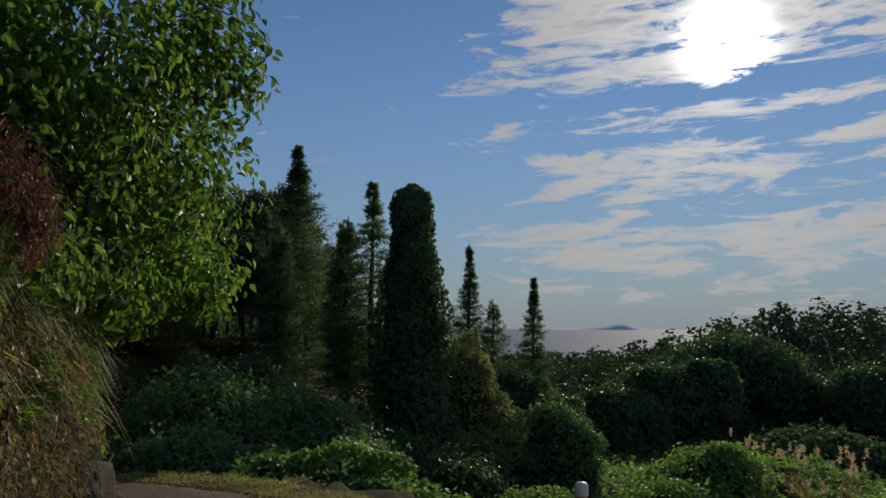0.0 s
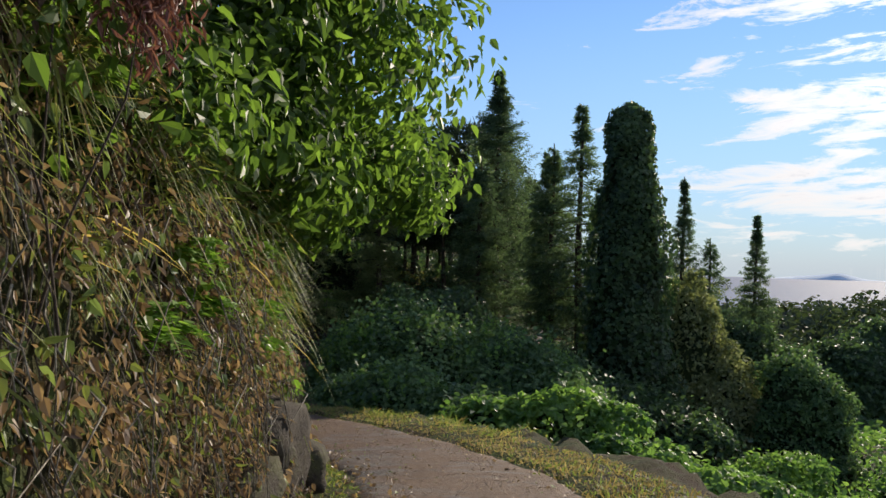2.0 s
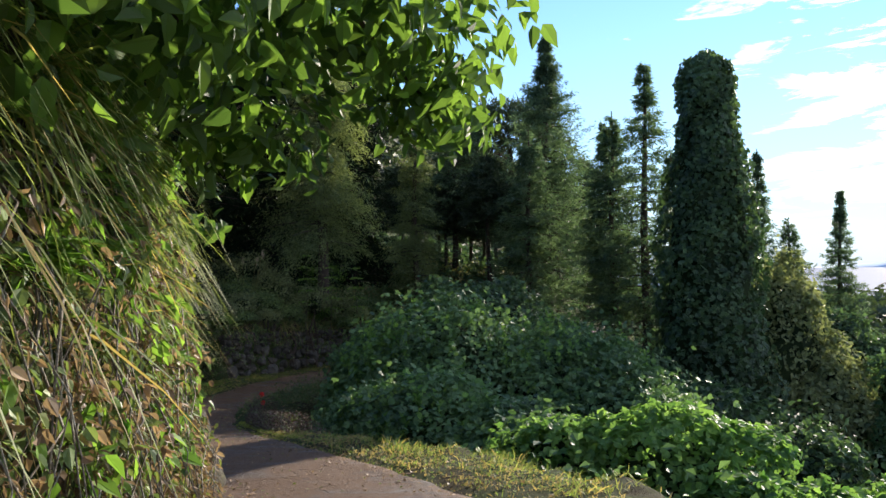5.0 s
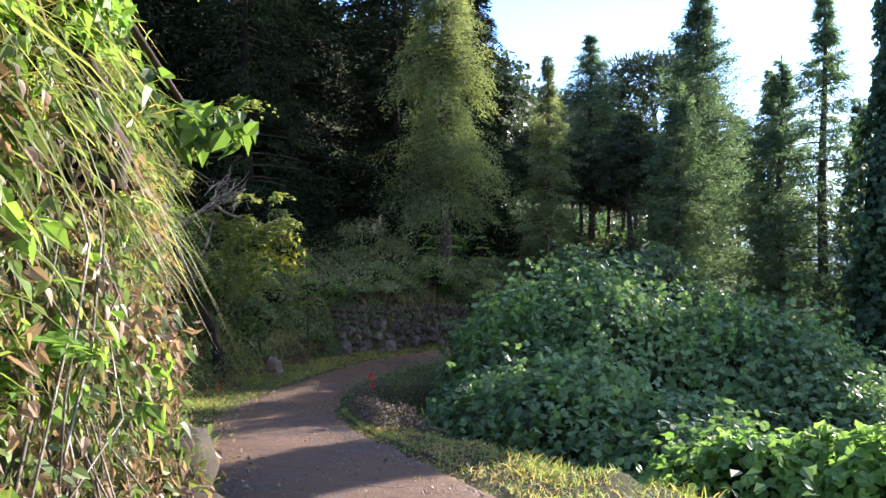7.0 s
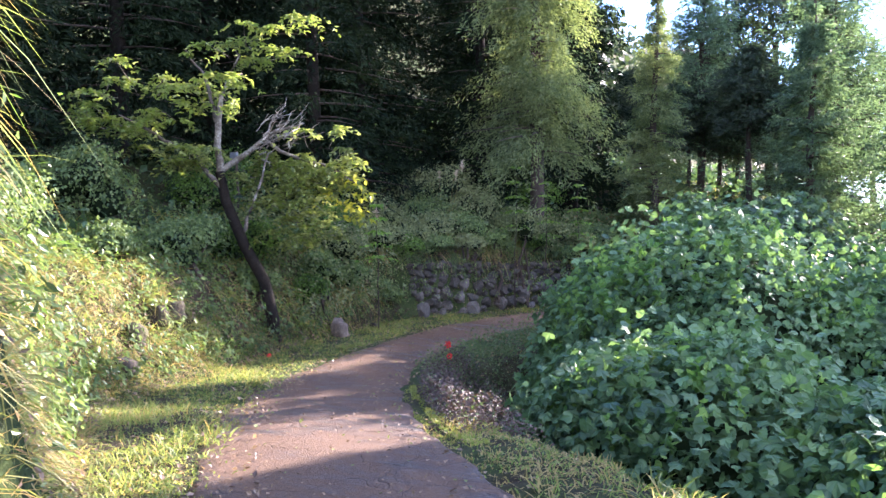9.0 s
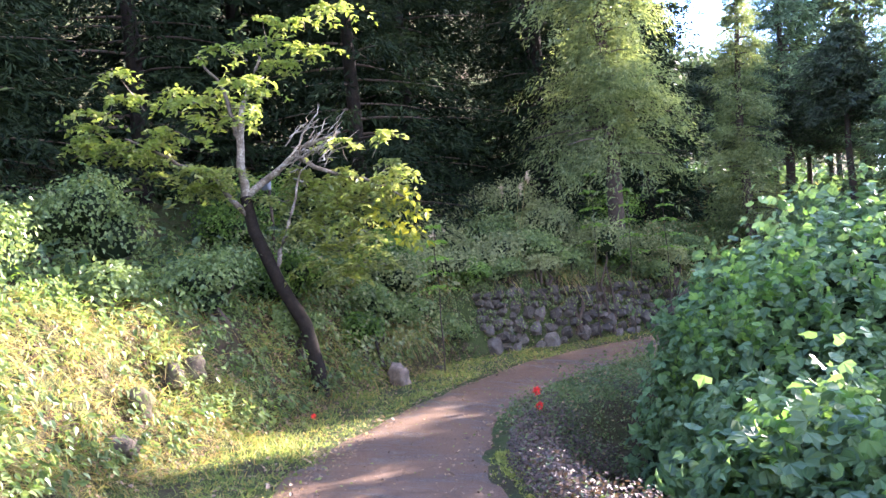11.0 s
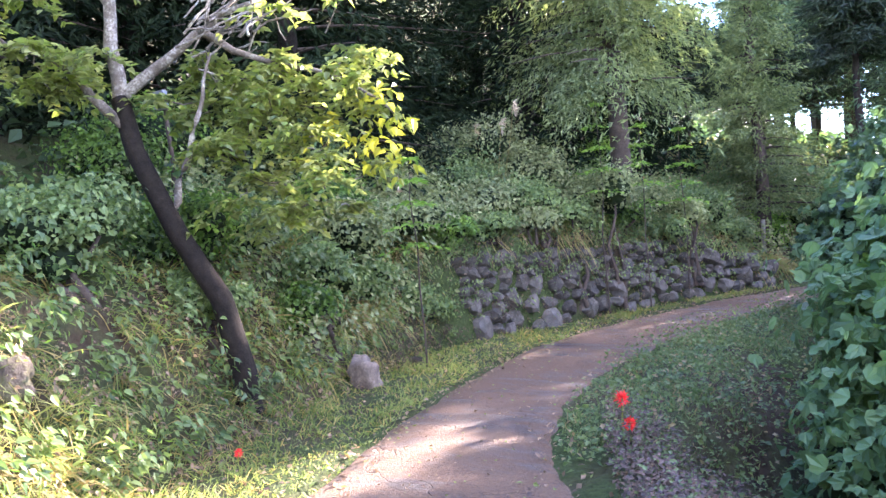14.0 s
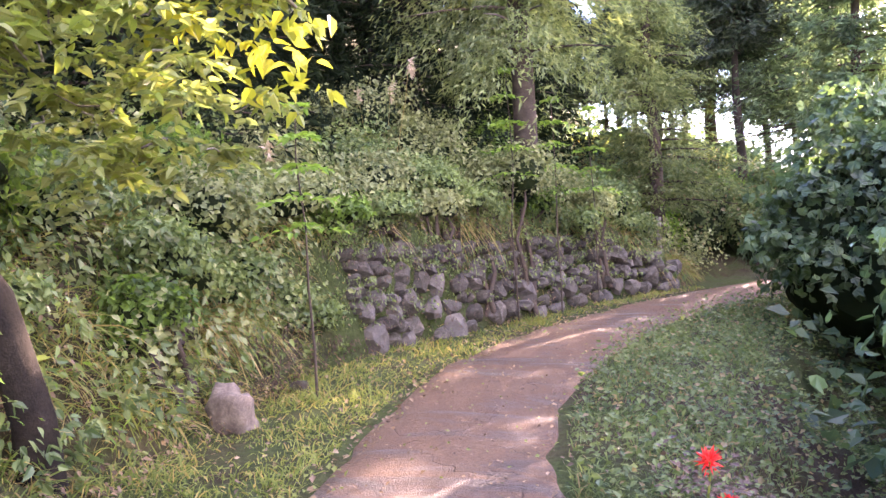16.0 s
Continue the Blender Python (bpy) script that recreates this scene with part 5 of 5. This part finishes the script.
def shrubs():
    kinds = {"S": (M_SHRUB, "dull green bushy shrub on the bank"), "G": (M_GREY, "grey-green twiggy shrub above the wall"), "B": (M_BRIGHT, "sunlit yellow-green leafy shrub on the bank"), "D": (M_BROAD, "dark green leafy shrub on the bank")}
    rows = [("B", 9.6, 0.42, 0.26), ("S", 10.1, 0.5, 0.32), ("B", 10.9, 0.44, 0.26), ("S", 11.4, 0.5, 0.34), ("B", 11.9, 0.42, 0.28), ("S", 9.0, 0.5, 0.3), ("D", 8.3, 0.46, 0.3), ("D", 7.4, 0.46, 0.28), ("S", 6.6, 0.5, 0.3), ("D", 5.6, 0.5, 0.3), ("S", 4.7, 0.5, 0.28), ("D", 3.9, 0.5, 0.28), ("S", 12.0, 0.75, 0.4), ("S", 13.4, 1.0, 0.4), ("S", 14.3, 0.9, 0.45), ("B", 10.6, 1.0, 0.5), ("S", 12.2, 1.1, 0.45), ("S", 13.6, 2.2, 0.5), ("S", 14.8, 2.0, 0.6), ("S", 16.0, 2.6, 0.55), ("D", 17.2, 2.5, 0.7), ("S", 18.2, 1.9, 0.45), ("S", 19.2, 2.4, 0.7), ("S", 20.0, 1.8, 0.45), ("S", 21.3, 1.6, 0.6),
            ("D", 22.4, 1.5, 0.65), ("S", 23.5, 1.4, 0.7), ("G", 24.6, 0.9, 0.75), ("G", 25.8, 0.6, 0.7), ("G", 26.9, 0.55, 0.75), ("S", 28.0, 0.6, 0.7), ("G", 29.1, 0.55, 0.75), ("G", 30.2, 0.55, 0.6), ("S", 31.3, 0.7, 0.7), ("G", 32.4, 1.1, 0.5),
            ("S", 25.4, 0.3, 0.45), ("D", 26.2, 0.35, 0.42), ("S", 27.0, 0.3, 0.45), ("G", 27.7, 0.32, 0.4), ("S", 28.5, 0.3, 0.42), ("D", 29.4, 0.32, 0.4), ("S", 30.2, 0.3, 0.42), ("G", 31.0, 0.3, 0.4), ("S", 31.8, 0.35, 0.38), ("S", 23.8, 0.7, 0.5), ("D", 22.9, 0.6, 0.4), ("S", 24.6, 0.5, 0.45), ("G", 26.3, 1.3, 0.8), ("S", 27.5, 1.4, 0.85), ("G", 28.6, 1.4, 0.85), ("S", 29.8, 1.3, 0.75), ("D", 25.2, 1.4, 0.8), ("S", 17.0, 1.5, 0.4), ("S", 21.9, 0.9, 0.4), ("D", 18.5, 4.2, 1.1), ("S", 21.0, 3.8, 1.0), ("D", 23.5, 3.4, 1.1), ("S", 26.0, 2.6, 0.9), ("G", 28.5, 2.6, 1.0), ("D", 31.0, 2.8, 1.0), ("B", 34.0, 2.0, 0.9), ("B", 36.5, 2.5, 1.0), ("S", 15.5, 4.0, 1.1), ("D", 13.0, 3.4, 1.0), ("S", 10.5, 3.0, 0.9)]
    for q, (kd, ry, u, r) in enumerate(rows):
        mat, label = kinds[kd]
        x, y = along(ry, u)
        z = ground_at(x, y)
        g = np.random.default_rng(1200 + q)
        bl = [(x + g.normal(0, 0.35 * r), y + g.normal(0, 0.35 * r), z + r * g.uniform(0.25, 0.9), r * g.uniform(0.45, 0.8), r * g.uniform(0.45, 0.8), r * g.uniform(0.4, 0.7)) for _ in range(5)]
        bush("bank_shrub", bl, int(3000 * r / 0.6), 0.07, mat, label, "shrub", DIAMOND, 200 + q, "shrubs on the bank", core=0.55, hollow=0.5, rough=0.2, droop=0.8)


shrubs()


def saplings():
    """Small saplings with tiers of level leaves over the hedge."""
    global rng
    for q, (x, y, top) in enumerate([(-13.9, 29.2, 0.75), (-13.4, 30.0, 0.35), (-13.0, 31.2, 0.3), (-14.6, 24.3, -0.2)]):
        rng = np.random.default_rng(1300 + q)
        z0 = ground_at(x, y)
        H = top - z0
        t = thing("sapling", (x, y, z0), "thin sapling with level tiers of light green leaves", "sapling", "saplings over the wall")
        part("stem", tubes_mesh("stem", [(bend((0, 0, -0.05), (0, 0, H), 6, 0, 0.02), np.linspace(0.016, 0.005, 6))], M_BARK, 5), t)
        n = 260
        tier = rng.integers(1, 6, n) / 5
        a, r = rng.uniform(0, 6.28, n), rng.uniform(0.05, 1, n) * 0.42 * (1.25 - tier)
        P = np.stack([r * np.cos(a), r * np.sin(a), H * (0.5 + 0.5 * tier) - 0.25 * r], -1)
        part("crown", leaves("crown", P, np.tile([0, 0, 1.0], (n, 1)), 0.09, M_BRIGHT, OVATE, np.stack([np.cos(a), np.sin(a), 0 * a - 0.2], -1), 0.3), t)


saplings()


def plume_grass(x, y, h, n, seed, mat):
    """A clump of tall grass with feathery plumes."""
    global rng
    rng = np.random.default_rng(seed)
    t = thing("plume_grass", (x, y, ground_at(x, y)), "tall clump of grass with pale feathery plumes", "grass clump", "plume grasses")
    W = rng.normal(0, 0.4, (n * 14, 3))
    W[:, 2] = 1
    part("leaf_blades", blades("leaf_blades", rng.normal(0, 0.1, (n * 14, 3)) * np.array([1, 1, 0]), W, h * 0.9, 0.013, 0.8, mat), t, kind="stuff")
    for q in range(n):
        tip = np.array([rng.normal(0, 0.22) * h, rng.normal(0, 0.22) * h, h * rng.uniform(0.85, 1.15)])
        stalk = part("stalk", tubes_mesh("stalk", [(bend((rng.normal(0, 0.06), rng.normal(0, 0.06), 0), tip, 5, 0, 0.01), np.linspace(0.006, 0.003, 5))], M_STRAW, 4), t)
        d = rng.normal(0, 0.3, (40, 3)) + np.array([0.35, 0, -0.2])
        part("plume", leaves("plume", tip - np.array([0, 0, 1.0]) * rng.uniform(0, 0.22, (40, 1)), np.tile([0, -1, 0.3], (40, 1)), 0.11, M_PLUME, SPRAY, d, 0.5), stalk, "pale feathery plume")


M_PLUME = leaf_mat("grass_plumes", (0.34, 0.27, 0.2), (0.6, 0.5, 0.42), 0.45, 0.6)
plume_grass(-15.6, 28.5, 2.0, 3, 1401, M_STRAW)
plume_grass(-15.9, 26.3, 1.2, 2, 1402, M_GRASS)
for q, (x, y) in enumerate([(9.4, 24.5), (10.6, 26.0), (11.6, 25.0), (10.8, 28.2), (12.6, 27.0), (11.8, 30.0), (13.6, 26.2), (14.6, 28.5), (13.0, 29.2)]):
    plume_grass(x, y, 1.7, 6, 1410 + q, M_STRAW)


def arching_grass(x, y, z, n, length, seed):
    """A tuft of long grass that leans out from the bank."""
    global rng
    rng = np.random.default_rng(seed)
    W = np.array([0.8, -0.15, 0.75]) + rng.normal(0, 0.3, (n, 3))
    ob = tagged(new("grass_tuft", blades("grass_tuft", rng.normal(0, 0.05, (n, 3)), W, length, 0.012, 0.95, M_GRASS)), "tuft of long green grass arching from the bank", "grass tuft", "grass tufts on the bank")
    ob.location = (x, y, z)


for q, (ry, u, n, L) in enumerate([(9.2, 0.42, 70, 0.75), (9.9, 0.5, 60, 0.7), (10.6, 0.45, 80, 0.8), (7.6, 0.4, 50, 0.5), (6.3, 0.38, 50, 0.45), (5.0, 0.4, 40, 0.4), (11.5, 0.4, 60, 0.6), (8.4, 0.3, 40, 0.5), (2.9, 0.36, 80, 0.5), (3.4, 0.4, 80, 0.5), (3.9, 0.36, 80, 0.5), (4.5, 0.4, 80, 0.5), (5.2, 0.4, 70, 0.5), (6.0, 0.4, 70, 0.5), (3.2, 0.3, 60, 0.35), (3.7, 0.42, 60, 0.38), (4.2, 0.3, 60, 0.35), (4.6, 0.45, 60, 0.4), (5.3, 0.3, 60, 0.36), (5.7, 0.45, 60, 0.4), (6.7, 0.42, 60, 0.38), (7.1, 0.3, 50, 0.36), (12.2, 0.35, 70, 0.6), (12.8, 0.4, 70, 0.6)]):
    x, y = along(ry, u)
    arching_grass(x, y, ground_at(x, y) - 0.03, n, L, 1500 + q)


def hanging_vines():
    """Withered vine stems trailing down the cut bank."""
    global rng
    rng = np.random.default_rng(1601)
    limbs = []
    for q in range(170):
        x, y = along(rng.uniform(2.0, 13.0), rng.uniform(0.25, 0.6))
        x2, y2 = along(min(max(y, 2.0), 13.0) + rng.normal(0, 0.15), rng.uniform(0.0, 0.2))
        a = np.array([x + 0.1, y, ground_at(x, y) + 0.06])
        c = np.array([x2 + 0.16, y2, ground_at(x2, y2) + 0.1])
        limbs.append((bend(a, c, 7, rng.normal(0, 0.12), 0.07), np.linspace(0.006, 0.003, 7)))
    tagged(new("withered_vines", tubes_mesh("withered_vines", limbs, M_BARK_PALE, 4)), "withered pale vine stems trailing on the bank", "vines", kind="stuff")


hanging_vines()


def shoots(blobs, n, size, seed, mat):
    """Upright shoots over a vine mound, sunlight put into their leaf colour."""
    global rng
    rng = np.random.default_rng(seed)
    P, W = [], []
    for q in range(n):
        b = blobs[rng.integers(0, len(blobs))]
        d = unit(rng.normal(0, 1, 3) * np.array([1, 1, 0.4]) + np.array([-0.2, -0.1, 0.9]))
        p = np.array(b[:3]) + d * np.array(b[3:6]) * 0.98
        h = rng.uniform(0.1, 0.42)
        for k in range(9):
            P.append(p + np.array([rng.normal(0, 0.04), rng.normal(0, 0.04), h * k / 8]))
            W.append(rng.normal(0, 1, 3) + np.array([0, 0, 0.5]))
    tagged(new("vine_shoots", leaves("vine_shoots", np.array(P), np.array(W), size, mat, LOBED, None, 0.4)), "vine shoots standing on the mound in a sunlit leaf colour", "vine shoots", kind="stuff")


shoots([(-8.2, 22.9, -2.7, 1.5, 1.6, 1.75), (-7.4, 23.9, -2.7, 2.3, 2.3, 2.2)], 260, 0.1, 1701, M_KUDZU_LIT)
shoots([(-6.4, 19.4, -3.1, 1.7, 1.5, 1.45), (-5.0, 24.6, -3.0, 2.7, 2.4, 2.1)], 160, 0.1, 1702, M_KUDZU_LIT)


def single_leaves(mound, blob, n, size, mat, seed, facing):
    """The nearest broad leaves of a mound, each its own piece."""
    g = np.random.default_rng(seed)
    me = mesh_of("leaf", LOBED[0], LOBED[1], mat)
    for q in range(n):
        d = unit(g.normal(0, 1, 3) * 0.7 + np.array(facing))
        p = np.array(blob[:3]) + d * np.array(blob[3:6]) * g.uniform(0.98, 1.06)
        ob = new("leaf", me)
        ob.parent = mound
        tilt = Vector(d) + Vector((0, 0, 0.3)) + Vector(g.normal(0, 0.3, 3))
        turn = tilt.to_track_quat("Z", "Y").to_matrix().to_4x4() @ pose(0, 0, 0, 0, 0, g.uniform(0, 360))
        ob.matrix_basis = Matrix.Translation(Vector(p) - mound.location) @ turn @ Matrix.Scale(size * g.uniform(0.7, 1.25), 4)


single_leaves(MOUND, (-8.1, 22.8, -2.9, 1.45, 1.65, 1.75), 160, 0.19, M_KUDZU, 1801, (-0.7, -0.8, 0.1))
single_leaves(MOUND, (-9.0, 23.2, -2.5, 0.85, 1.15, 1.4), 100, 0.18, M_KUDZU, 1802, (-0.7, -0.8, 0.1))

bush("withered_vine_clump", [(-2.8, 4.6, 2.2, 0.3, 0.36, 0.3), (-2.66, 4.9, 1.95, 0.16, 0.2, 0.3), (-2.9, 4.4, 2.0, 0.2, 0.24, 0.28)], 4200, 0.065, leaf_mat("withered_red_vine", (0.07, 0.025, 0.025), (0.24, 0.11, 0.1), 0.25, 0.5), "dark reddish withered vines hanging from the bank", "dead vines", SPRAY, 60, core=False, thick=0.008, hollow=0.2, low=-1, rough=0.2, droop=2.0)


def ferns():
    """Fern fronds that hang from the cut bank."""
    global rng
    for q in range(46):
        rng = np.random.default_rng(1900 + q)
        x, y = along(rng.uniform(3.0, 12.5), rng.uniform(0.26, 0.55))
        z = ground_at(x, y)
        t = thing("fern", (x + 0.05, y, z), "green fern with arching fronds on the bank", "fern", "ferns on the bank")
        for k in range(rng.integers(5, 9)):
            w = np.array([0.8, rng.normal(-0.2, 0.6), rng.uniform(0.1, 0.9)])
            L, s = rng.uniform(0.2, 0.38), np.linspace(0.1, 1, 15)
            w = w / np.linalg.norm(w)
            line = w * (s * L)[:, None] - np.array([0, 0, 1]) * (0.55 * L * s * s)[:, None]
            sd = unit(np.cross(w, (0, 0, 1.0)))
            P = np.concatenate([line, line])
            al = np.concatenate([np.tile(sd, (15, 1)), np.tile(-sd, (15, 1))]) + w * 0.5
            size = np.concatenate([0.075 * np.sin(s * 2.7 + 0.3)] * 2) + 0.01
            part("frond", leaves("frond", P, np.tile([0.2, 0, 1.0], (30, 1)), size, M_BRIGHT, DIAMOND, al, 0.15), t)


ferns()


def box_on_post(x, y, z):
    """A small grey box on a stake under the trees."""
    t = thing("grey_box", (x, y, ground_at(x, y)), "small grey box on a wooden stake in the wood", "box")
    top = z - ground_at(x, y)
    part("stake", tubes_mesh("stake", [(bend((0, 0, -0.2), (0, 0, top + 0.15), 5, 0, 0.01), np.full(5, 0.03))], M_BARK, 6), t, "dark wooden stake")
    bm = bmesh.new()
    bmesh.ops.create_cube(bm, size=1)
    for v in bm.verts:
        v.co = Vector((v.co.x * 0.2 + 0.02, v.co.y * 0.1 - 0.08, v.co.z * 0.24 + top))
    bmesh.ops.bevel(bm, geom=bm.edges[:], offset=0.015, segments=2, affect="EDGES")
    me = bpy.data.meshes.new("case")
    bm.to_mesh(me)
    bm.free()
    me.materials.append(paint_mat("grey_enamel", (0.13, 0.14, 0.15)))
    part("case", me, t, "grey painted case")


box_on_post(-17.45, 22.95, 0.85)
